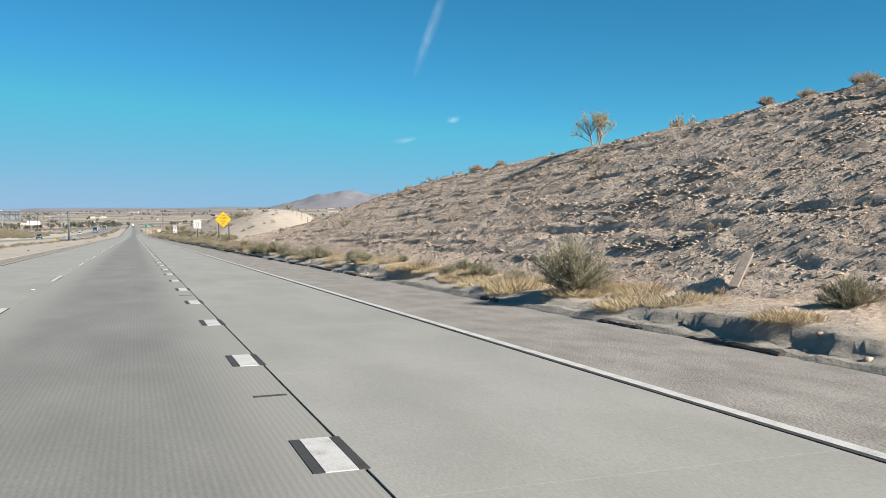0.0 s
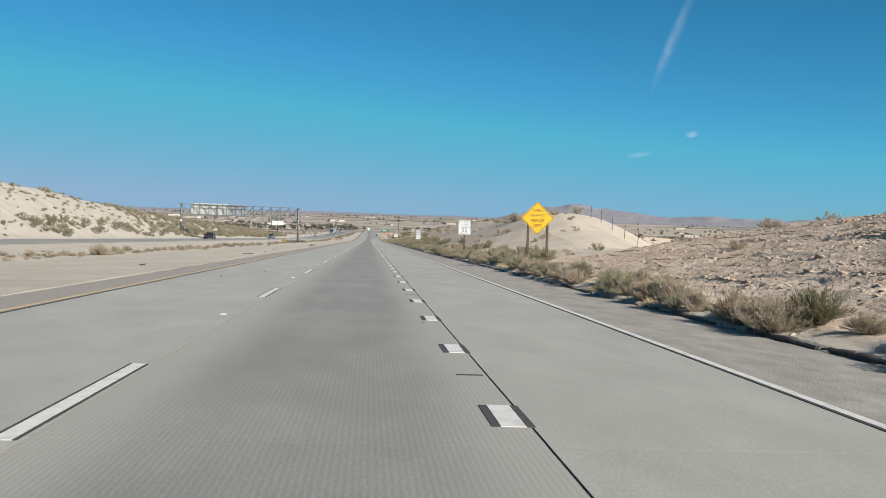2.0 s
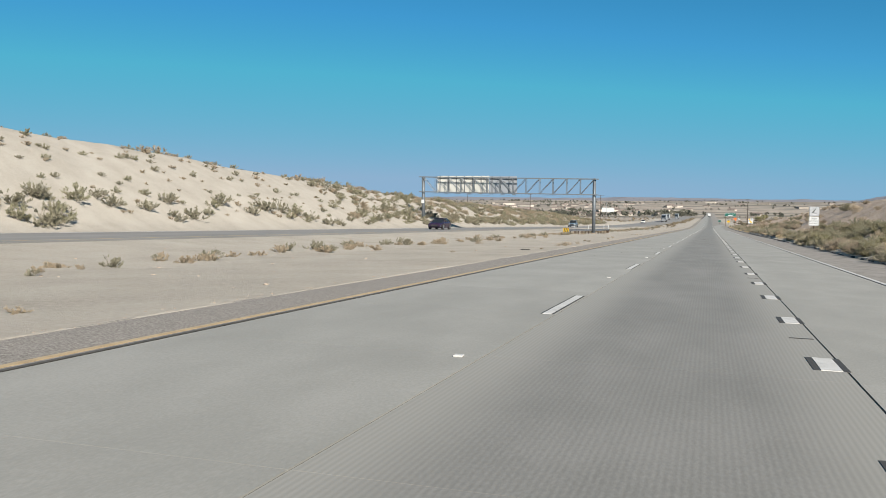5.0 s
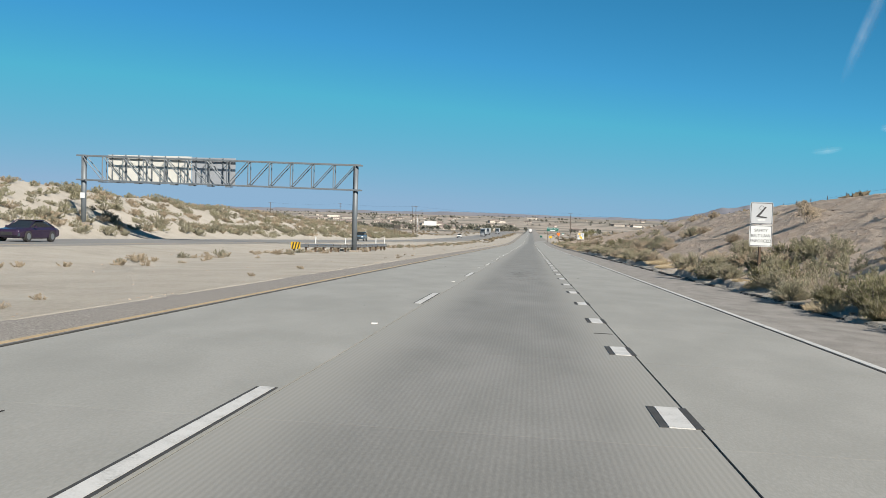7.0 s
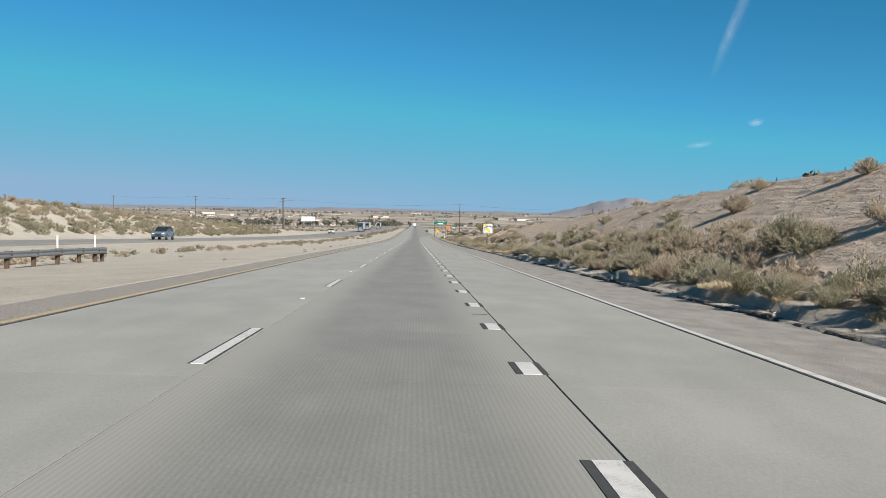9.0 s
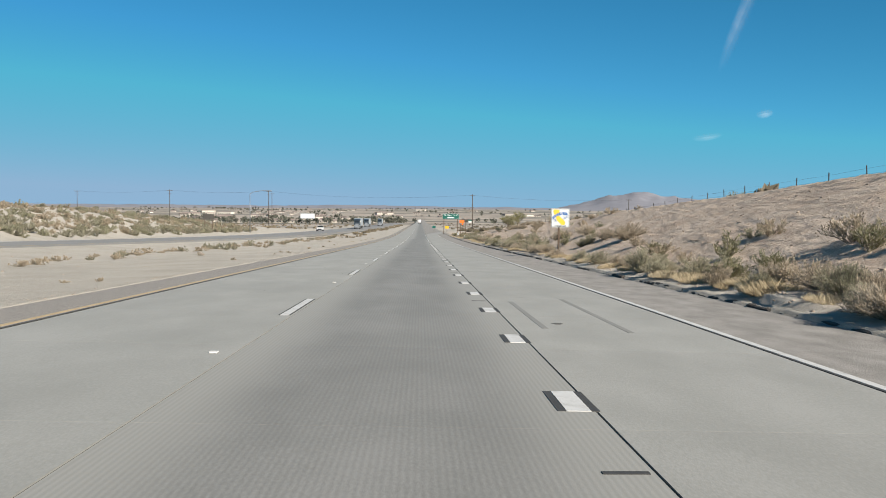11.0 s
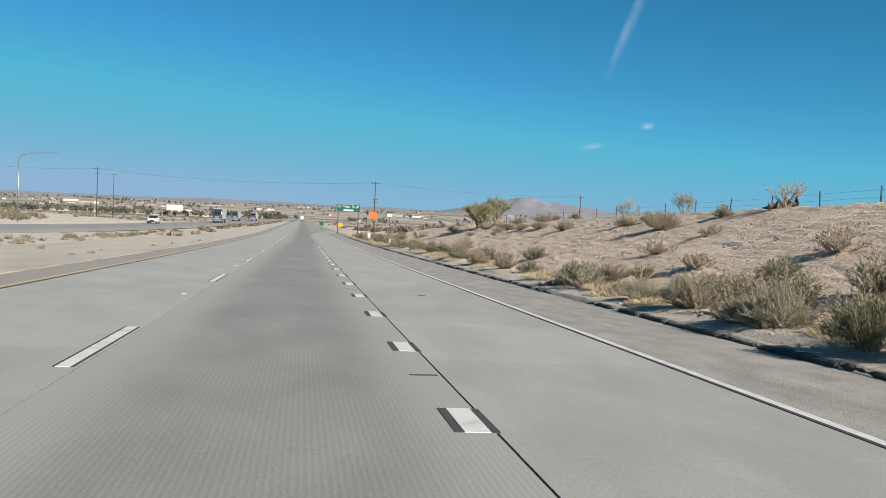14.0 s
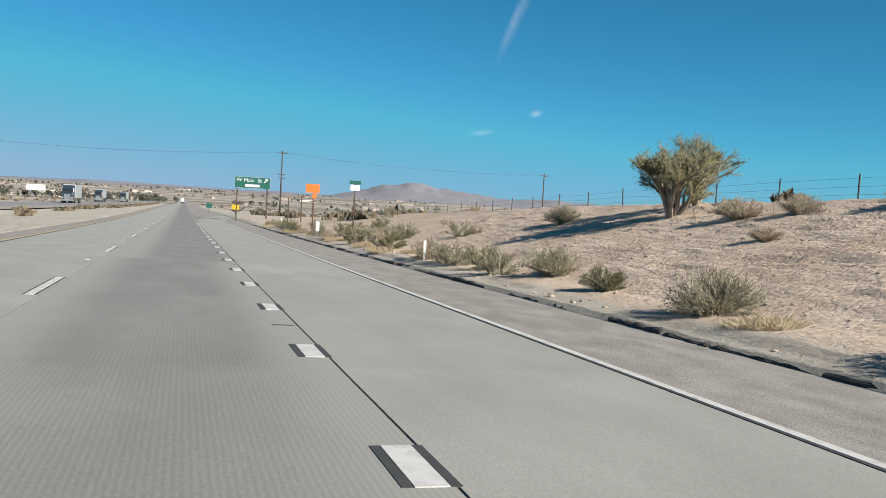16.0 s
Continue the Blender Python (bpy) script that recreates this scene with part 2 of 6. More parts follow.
M_GROUND = ground_material()
M_LANE_LIGHT = concrete("pale_concrete", (0.223, 0.224, 0.208), (0.26, 0.26, 0.244), (0.198, 0.199, 0.186), 0.15)
M_LANE_DARK = concrete("worn_concrete", (0.148, 0.149, 0.141), (0.179, 0.179, 0.171), (0.126, 0.126, 0.121), 0.0, (0.218, 0.218, 0.203))
M_JOINT = material("joint_seal", ((0.0333, 0.0319, 0.0299), (0.0732, 0.0698, 0.0632)), 3, 40, 0.8)
M_ASPHALT = material("shoulder_asphalt", ((0.118, 0.111, 0.101), (0.184, 0.174, 0.16), (0.25, 0.239, 0.222)), 2.2, 48, 0.9, bump=0.8, spread=(0.3, 0.66), stretch=(1, 0.5, 1))
M_GRAVEL = material("gravelly_asphalt", ((0.1, 0.092, 0.083), (0.18, 0.168, 0.153), (0.275, 0.26, 0.24)), 28, 60, 0.95, bump=1.0, spread=(0.38, 0.62))
M_OPP = material("far_side_asphalt", ((0.131, 0.131, 0.126), (0.167, 0.167, 0.163), (0.203, 0.201, 0.197)), 0.6, 40, 0.9, stretch=(1, 0.15, 1))
M_DIKE = material("old_asphalt_kerb", ((0.03, 0.027, 0.025), (0.0432, 0.0386, 0.0346), (0.0931, 0.0811, 0.0698)), 3, 60, 0.9, bump=0.7, vary=0.2)
M_WHITE = material("white_road_paint", ((0.253, 0.253, 0.239), (0.391, 0.391, 0.38), (0.455, 0.455, 0.445)), 5, 60, 0.6, spread=(0.32, 0.56))
M_BLACKPAINT = material("black_contrast_paint", ((0.02, 0.02, 0.02), (0.045, 0.045, 0.044)), 6, 60, 0.8)
M_YELLOWPAINT = material("yellow_road_paint", ((0.22, 0.18, 0.12), (0.30, 0.225, 0.125), (0.34, 0.265, 0.16)), 4, 60, 0.7, spread=(0.3, 0.55))
M_SIGNYELLOW = material("sign_yellow", ((0.439, 0.279, 0.00798), (0.479, 0.313, 0.0133)), 2, 30, 0.4, bump=0.02)
M_SIGNWHITE = material("sign_white", ((0.412, 0.439, 0.452), (0.492, 0.512, 0.519)), 2, 30, 0.4, bump=0.02)
M_SIGNGREEN = material("sign_green", ((0.00266, 0.0636, 0.0499), (0.00532, 0.084, 0.0649)), 1, 20, 0.4, bump=0.02)
M_SIGNORANGE = material("sign_orange", ((0.599, 0.106, 0.00798), (0.632, 0.133, 0.0133)), 2, 20, 0.5, bump=0.02)
M_SIGNBLUE = material("sign_blue", ((0.0133, 0.0732, 0.233), (0.0199, 0.0931, 0.279)), 2, 20, 0.4, bump=0.02)
M_SIGNGOLD = material("sign_gold", ((0.565, 0.346, 0.0199), (0.599, 0.399, 0.0399)), 2, 20, 0.4, bump=0.02)
M_SIGNGREY = material("sign_pale_grey", ((0.279, 0.299, 0.319), (0.333, 0.352, 0.372)), 2, 20, 0.4, bump=0.02)
M_BLACK = material("black_lettering", ((0.012, 0.012, 0.014), (0.022, 0.022, 0.024)), 3, 20, 0.5, bump=0.0)
M_REDLETTER = material("dark_red_lettering", ((0.0665, 0.00997, 0.00665), (0.0865, 0.0133, 0.00798)), 3, 20, 0.5, bump=0.0)
M_POSTWOOD = material("weathered_post_wood", ((0.0366, 0.0233, 0.0146), (0.0665, 0.0439, 0.0286), (0.0998, 0.0698, 0.0479)), 4, 30, 0.85, stretch=(6, 6, 0.6), bump=0.4)
M_GREYWOOD = material("grey_weathered_wood", ((0.146, 0.123, 0.0998), (0.213, 0.186, 0.156), (0.266, 0.239, 0.206)), 3, 40, 0.9, stretch=(4, 4, 1), bump=0.4)
M_POLEWOOD = material("utility_pole_wood", ((0.0399, 0.0299, 0.0233), (0.0665, 0.0519, 0.0399)), 2, 20, 0.9, stretch=(4, 4, 0.4), bump=0.3)
M_GALV = material("galvanised_steel", ((0.226, 0.239, 0.253), (0.306, 0.319, 0.333)), 2, 18, 0.45, metal=0.75, bump=0.05)
M_GANTRY = material("gantry_steel", ((0.0931, 0.11, 0.126), (0.133, 0.153, 0.17)), 1, 12, 0.55, metal=0.35, bump=0.05)
M_PANELBACK = material("panel_back_aluminium", ((0.219, 0.239, 0.266), (0.266, 0.286, 0.313)), 0.8, 12, 0.5, metal=0.3, bump=0.03)
M_PANELPALE = material("panel_back_pale", ((0.346, 0.352, 0.333), (0.412, 0.419, 0.399)), 0.8, 12, 0.6, bump=0.03)
M_FENCE = material("fence_post_steel", ((0.0466, 0.0432, 0.0399), (0.0798, 0.0732, 0.0665)), 3, 30, 0.7, metal=0.4, bump=0.1)
M_WIRE = material("dark_wire", ((0.0333, 0.0333, 0.0333), (0.0532, 0.0532, 0.0532)), 3, 30, 0.6, metal=0.5, bump=0)
M_ROCK = material("field_stone", ((0.255, 0.2, 0.154), (0.353, 0.283, 0.225), (0.425, 0.355, 0.29)), 2.5, 22, 0.95, bump=0.7, spread=(0.3, 0.66))
M_TWIG = leafy("grey_twigs", ((0.16, 0.133, 0.106), (0.239, 0.206, 0.166), (0.313, 0.276, 0.229)), through_light=0.0)
M_SAGE = leafy("grey_green_leaves", ((0.175, 0.17, 0.105), (0.262, 0.252, 0.168), (0.35, 0.335, 0.24)), through_light=0.4)
M_OLIVE = leafy("olive_leaves", ((0.0931, 0.0931, 0.0432), (0.156, 0.15, 0.0798), (0.226, 0.209, 0.126)))
M_BROWNLEAF = leafy("dry_brown_leaves", ((0.239, 0.193, 0.133), (0.339, 0.283, 0.206), (0.432, 0.372, 0.286)), through_light=0.4)
M_STRAW = leafy("dry_straw", ((0.313, 0.239, 0.14), (0.406, 0.333, 0.216), (0.465, 0.406, 0.299)), through_light=0.4)
M_FOOT = leafy("grey_olive_leaves", ((0.13, 0.125, 0.085), (0.20, 0.19, 0.135), (0.29, 0.27, 0.20)))
M_TREELEAF = leafy("pale_tree_leaves", ((0.106, 0.11, 0.0432), (0.166, 0.163, 0.0732), (0.239, 0.223, 0.12)))
M_FARTREE = leafy("far_tree_leaves", ((0.0466, 0.0519, 0.0412), (0.0732, 0.0765, 0.0585), (0.106, 0.103, 0.0798)), through_light=0.1)
M_FARSCRUB = leafy("far_scrub", ((0.0665, 0.0599, 0.0399), (0.113, 0.0931, 0.0632), (0.173, 0.14, 0.0931)), through_light=0.1)
# the blue-grey of distant haze is mixed into this base colour
M_HILLS = material("hazy_mountain_rock", ((0.12, 0.123, 0.143), (0.15, 0.153, 0.176), (0.18, 0.183, 0.203)), 0.004, 0.02, 1.0, bump=0.0)
M_HOUSE = material("house_stucco", ((0.279, 0.253, 0.219), (0.399, 0.372, 0.333)), 0.05, 2, 0.9, vary=0.35, bump=0)
M_ROOF = material("house_roof", ((0.106, 0.0865, 0.0798), (0.2, 0.166, 0.146)), 0.05, 3, 0.9, vary=0.4, bump=0)
M_DARKGLASS = material("dark_window_glass", ((0.012, 0.015, 0.018), (0.02, 0.024, 0.028)), 2, 10, 0.08, bump=0)
M_TYRE = material("tyre_rubber", ((0.015, 0.015, 0.015), (0.03, 0.03, 0.03)), 6, 60, 0.9)
M_CARBLACK = material("black_car_paint", ((0.016, 0.010, 0.024), (0.026, 0.016, 0.038)), 2, 30, 0.18, bump=0)
M_CARBLUE = material("blue_grey_car_paint", ((0.0798, 0.126, 0.173), (0.106, 0.16, 0.206)), 2, 30, 0.25, metal=0.3, bump=0)
M_CARWHITE = material("white_vehicle_paint", ((0.452, 0.459, 0.465), (0.532, 0.532, 0.532)), 2, 30, 0.3, bump=0)
M_TRUCKDARK = material("dark_truck_paint", ((0.0199, 0.0299, 0.0399), (0.0333, 0.0466, 0.0599)), 2, 20, 0.3, bump=0)
M_TRAILER = material("grey_trailer_side", ((0.233, 0.259, 0.279), (0.299, 0.319, 0.333)), 1, 10, 0.5, bump=0)
M_LAMPGLASS = material("headlamp_glass", ((0.399, 0.399, 0.399), (0.499, 0.499, 0.499)), 4, 20, 0.1, bump=0)


# ---- mesh helpers ----
def mesh_ob(name, verts, faces, mat, parent=None, label="", smooth=False):
    me = bpy.data.meshes.new(name)
    me.from_pydata([tuple(v) for v in verts], [], [tuple(f) for f in faces])
    me.materials.append(mat)
    if smooth:
        me.shade_smooth()
    ob = new(name, me)
    if parent:
        ob.parent = parent
    if label:
        ob["label"] = label
    return ob


def fast_mesh(name, co, faces, mat):
    """A mesh object from arrays: co (n, 3), faces (m, k)."""
    me = bpy.data.meshes.new(name)
    me.vertices.add(len(co))
    me.vertices.foreach_set("co", np.asarray(co, np.float32).ravel())
    me.loops.add(faces.size)
    me.loops.foreach_set("vertex_index", faces.ravel().astype(np.int32))
    me.polygons.add(len(faces))
    me.polygons.foreach_set("loop_start", np.arange(0, faces.size, faces.shape[1], dtype=np.int32))
    me.update(calc_edges=True)
    me.materials.append(mat)
    return new(name, me)


def part(name, bm, mat, parent=None, label="", smooth=False):
    me = bpy.data.meshes.new(name)
    bm.to_mesh(me)
    bm.free()
    me.materials.append(mat)
    if smooth:
        me.shade_smooth()
    ob = new(name, me)
    if parent:
        ob.parent = parent
    if label:
        ob["label"] = label
    return ob


def bm_box(sx, sy, sz, at=(0, 0, 0), bevel=0.0, turn=None, bm=None):
    bm = bm or bmesh.new()
    m = Matrix.Translation(at) @ (turn or Matrix.Identity(4)) @ Matrix.Diagonal((sx, sy, sz, 1))
    vs = bmesh.ops.create_cube(bm, size=1.0, matrix=m)["verts"]
    if bevel:
        es = list({e for v in vs for e in v.link_edges})
        bmesh.ops.bevel(bm, geom=es, offset=bevel, segments=2, affect="EDGES", profile=0.5)
    return bm


def bm_tube(points, radius, sides=8, bm=None, taper=1.0):
    """A round bar along points."""
    bm = bm or bmesh.new()
    rings = []
    for k, p in enumerate(points):
        a, b = Vector(points[max(0, k - 1)]), Vector(points[min(len(points) - 1, k + 1)])
        d = (b - a).normalized()
        u = d.orthogonal().normalized()
        w = d.cross(u)
        r = radius * (1 + (taper - 1) * k / max(1, len(points) - 1))
        rings.append([bm.verts.new(Vector(p) + (u * math.cos(2 * math.pi * s / sides) + w * math.sin(2 * math.pi * s / sides)) * r) for s in range(sides)])
    for a, b in zip(rings, rings[1:]):
        for s in range(sides):
            bm.faces.new((a[s], a[(s + 1) % sides], b[(s + 1) % sides], b[s]))
    bm.faces.new(list(reversed(rings[0])))
    bm.faces.new(rings[-1])
    return bm


def bm_plate(outline, thick, bm=None, y=0.0):
    """An upright plate in x and z with the given outline (counter-clockwise seen from -y), its face at y."""
    bm = bm or bmesh.new()
    f = [bm.verts.new((x, y, z)) for x, z in outline]
    k = [bm.verts.new((x, y + thick, z)) for x, z in outline]
    bm.faces.new(f)
    bm.faces.new(list(reversed(k)))
    for i in range(len(f)):
        j = (i + 1) % len(f)
        bm.faces.new((f[j], f[i], k[i], k[j]))
    return bm


def rounded(w, h, r, n=4):
    pts = []
    for cx, cz, a0 in ((w / 2 - r, -h / 2 + r, -90), (w / 2 - r, h / 2 - r, 0), (-w / 2 + r, h / 2 - r, 90), (-w / 2 + r, -h / 2 + r, 180)):
        pts += [(cx + r * math.cos(radians(a0 + 90 * i / n)), cz + r * math.sin(radians(a0 + 90 * i / n))) for i in range(n + 1)]
    return pts


def lettering(name, text, size, at, mat, parent, turn=0.0, wide=1.0):
    """Letters on an upright sign that faces -y, centred at (x, y, z)."""
    cu = bpy.data.curves.new(name, "FONT")
    cu.body, cu.size, cu.align_x, cu.align_y, cu.extrude, cu.offset = text, size, "CENTER", "CENTER", 0.001, 0.0
    tmp = bpy.data.objects.new(name, cu)
    scene.collection.objects.link(tmp)
    me = bpy.data.meshes.new_from_object(tmp.evaluated_get(bpy.context.evaluated_depsgraph_get()))
    bpy.data.objects.remove(tmp)
    me.materials.clear()
    me.materials.append(mat)
    ob = new(name, me)
    ob.parent = parent
    ob.matrix_local = Matrix.Translation(at) @ pose(0, 0, 0, 90, 0, 0) @ pose(0, 0, 0, 0, 0, turn) @ Matrix.Diagonal((wide, 1, 1, 1))
    return ob


def thing(name, m, label, category, group="", kind=""):
    ob = new(name)
    ob.matrix_world = m
    return tagged(ob, label, category, group, kind)


# ---- the lie of the land ----
def lattice(ix, iy, seed):
    h = (ix.astype(np.int64) * 374761393 + iy.astype(np.int64) * 668265263 + seed * 974711) & 0x7FFFFFFF
    h = ((h ^ (h >> 13)) * 1274126177) & 0x7FFFFFFF
    return ((h ^ (h >> 16)) & 0xFFFF) / 65535.0


def value_noise(x, y, seed=0):
    ix, iy = np.floor(x), np.floor(y)
    fx, fy = x - ix, y - iy
    fx, fy = fx * fx * (3 - 2 * fx), fy * fy * (3 - 2 * fy)
    a, b = lattice(ix, iy, seed), lattice(ix + 1, iy, seed)
    c, d = lattice(ix, iy + 1, seed), lattice(ix + 1, iy + 1, seed)
    return (a * (1 - fx) + b * fx) * (1 - fy) + (c * (1 - fx) + d * fx) * fy - 0.5


def fbm(x, y, octaves=4, seed=0):
    s, amp = 0.0, 1.0
    for o in range(octaves):
        s = s + amp * value_noise(x * 2**o, y * 2**o, seed + o)
        amp *= 0.5
    return s


def road_z(y):
    """The road goes down at 2.7 %, then eases and flattens on the valley floor."""
    y = np.asarray(y, float)
    u = np.clip(y - 380, 0, 180)
    return -0.02666 * y + 0.0142 * u * u / 360 + 0.0142 * np.clip(y - 560, 0, None) + 0.0125 * np.clip(y - 1400, 0, None) + 0.0062 * np.clip(y - 1700, 0, None)


CROSS = -0.015          # fall of the pavement to the right
CREST_R = 18.0
HILL_R = [(-80, 7.0), (0, 5.15), (18, 4.8), (35, 4.45), (50, 4.35), (60, 4.0), (70, 3.5), (80, 2.9), (90, 2.4), (103, 1.5), (112, 0.9), (122, 0.8), (127, 1.0), (133, 1.85), (141, 2.8), (153, 4.55), (160, 5.1), (172, 5.5), (178, 5.4), (192, 4.6), (230, 4.3), (260, 4.4), (300, 4.25), (320, 3.9), (350, 3.5), (375, 3.3), (390, 3.0), (410, 2.8), (440, 2.6), (470, 2.3), (500, 1.7), (540, 0.8), (600, 0.0), (5000, 0.0)]
HILL_L = [(-80, 9.5), (120, 8.8), (165, 8.6), (190, 8.6), (215, 8.1), (240, 7.4), (270, 6.3), (300, 5.6), (340, 5.2), (400, 4.6), (450, 4.3), (500, 3.0), (560, 1.5), (650, 0.3), (800, 0.0), (5000, 0.0)]


def smooth(a, b, x):
    t = np.clip((x - a) / (b - a), 0, 1)
    return t * t * (3 - 2 * t)


def along(table, y):
    return np.interp(y, [r[0] for r in table], [r[1] for r in table])


def ground_z(x, y):
    """Height of the soil."""
    x, y = np.asarray(x, float), np.asarray(y, float)
    base = road_z(y)
    near = 1 - smooth(450, 620, y)
    wob = fbm(x * 0.07, y * 0.07, 3, 5)
    # cut slope and mounds beside the right shoulder
    hr = along(HILL_R, y + wob * 6 - 0.9 * np.clip(x - 18, 0, 14) * smooth(104, 114, y) * (1 - smooth(165, 190, y)))
    mound = smooth(112, 128, y) * (1 - smooth(188, 204, y))
    u = np.clip((x - 8.9) / (CREST_R + 3.5 * mound - 8.9), 0, None)
    wide = smooth(45, 120, x) * (1 - smooth(380, 520, y))
    hr = hr * (1 - wide) + 3.6 * wide
    rise = np.where(u < 1, u, 1.0)
    slope = hr * rise
    dome = 0.3 * np.exp(-(((y - 172) / 26.0) ** 2)) * smooth(18, 30, x) * (1 - smooth(29, 37, x))
    drop = np.clip(x - 27, 0, None) * 0.055 + np.clip(x - 25, 0, 18) * 0.26 * smooth(92, 112, y) * (1 - smooth(186, 215, y)) * (1 - 0.9 * np.exp(-(((y - 172) / 20.0) ** 2)) * (1 - smooth(29, 37, x))) * (1 - smooth(50, 120, x))
    right = slope + dome - np.minimum(drop, 12) * near - 0.02 * np.clip(x - CREST_R, 0, 12) * near
    right = right + 0.16 + np.where(x < 8.9, -0.095 * (8.9 - x), 0)
    # hard layers of the cut: broken ledges that run along the road, each with a shaded riser
    rough = smooth(9.2, 10.2, x) * (1 - smooth(24, 34, x)) * np.clip(hr / 2.5, 0, 1)
    calm = 1 - 0.75 * smooth(62, 112, y)
    lie = slope + 0.30 * fbm(x * 0.09, y * 0.04, 3, 9) + 0.012 * y
    for ledge, seed, run, cover in ((0.29, 21, 0.24, -0.20), (0.15, 51, 0.40, -0.22)):
        q = lie / ledge + 0.2 * value_noise(x * 0.8, y * 0.3, seed + 3)
        layer = np.floor(q)
        fr = q - layer
        gate = np.clip(cover + 2.4 * value_noise(y * run + layer * 13.7, layer * 5.31, seed) + 1.1 * value_noise(y * run * 4 + layer * 3.1, layer * 2.7, seed + 1), 0, 1)
        step = 0.25 * fr + 0.75 * smooth(0.80, 0.94, fr) - fr - 0.12 * np.exp(-(((fr - 0.72) / 0.07) ** 2))
        right = right + rough * calm * gate * ledge * 0.55 * step
    right = right + rough * (1 - 0.7 * smooth(105, 125, y) * (1 - smooth(195, 215, y))) * (0.05 * fbm(x * 1.1, y * 0.5, 4, 2) + 0.05 * fbm(x * 3.6, y * 1.4, 3, 61) + (0.06 + 0.03 * smooth(105, 200, y) + 0.05 * smooth(330, 380, y)) * np.abs(fbm(x * 4.1, y * 2.6, 3, 65)))
    right = right + 0.03 * fbm(x * 2.3, y * 1.9, 3, 31)
    # eroded edge of the bank behind the kerb
    flat = y * 0.0
    cut = 7.45 + 0.45 * fbm(y * 0.35, flat, 5, 71)
    high = (1 - 0.6 * smooth(20, 40, y) * (1 - smooth(215, 230, y))) * (1 - 0.7 * smooth(290, 330, y))
    bank = np.clip(0.16 + 0.34 * fbm(y * 0.22, flat + 3, 4, 81), 0.03, 0.36) * high
    worn = np.clip(0.16 + 0.4 * fbm(y * 0.7, flat + 9, 3, 83), 0.05, 0.45)
    right = right + bank * (smooth(cut, cut + worn, x) - 0.25 - 0.75 * smooth(8.6, 10.0, x)) + (0.05 - 0.025 * smooth(290, 330, y)) * fbm(x * 4, y * 2.6, 3, 77) * (1 - smooth(9, 11, x)) + 0.02 * fbm(x * 9, y * 5, 2, 78) * smooth(7.2, 7.6, x) * (1 - smooth(9, 11, x))
    # sandy median: a shallow swale up to the other carriageway
    med = np.interp(-x, [7.4, 12, 18, 24, 27.2, 41, 43], [0.115, 0.0, -0.22, 0.05, 0.30, 0.30, 0.45])
    med = med + 0.10 * fbm(x * 0.4, y * 0.3, 4, 3) * smooth(9, 12, -x) * (1 - smooth(24, 27, -x)) + 0.025 * fbm(x * 1.5, y * 0.5, 3, 4) * (1 - smooth(8, 10, -x))
    hl = along(HILL_L, y + wob * 8)
    v = np.clip((-x - 43) / 13.0, 0, 1)
    left = med + hl * (1.25 * v - 0.25 * v * v) * (0.95 + 0.08 * wob) + np.where(v > 0, 1, 0) * smooth(43, 47, -x) * (0.10 + 0.25 * smooth(250, 300, y)) * fbm(x * 0.22, y * 0.2, 4, 6) - np.clip(-x - 60, 0, 90) * 0.03 * np.minimum(1, hl / 4)
    z = np.where(x > 0, right, left)
    bed = ((x > -7.42) & (x < 7.05)) & (y < 640)
    z = np.where(bed, -0.35, z)
    z = np.where((x < -27.4) & (x > -40.8), np.minimum(z, 0.15), z)
    far = smooth(560, 760, y)
    z = z * (1 - far) + far * (-0.30 - smooth(15, 60, np.abs(x)) * 0.4 + 0.8 * fbm(x * 0.01, y * 0.01, 4, 8) * smooth(20, 80, np.abs(x)))
    side = smooth(60, 500, x) * (1 - smooth(2600, 3800, y))
    return base + z - 9.0 * side


def ground_at(x, y):
    return float(ground_z(np.array([x]), np.array([y]))[0])


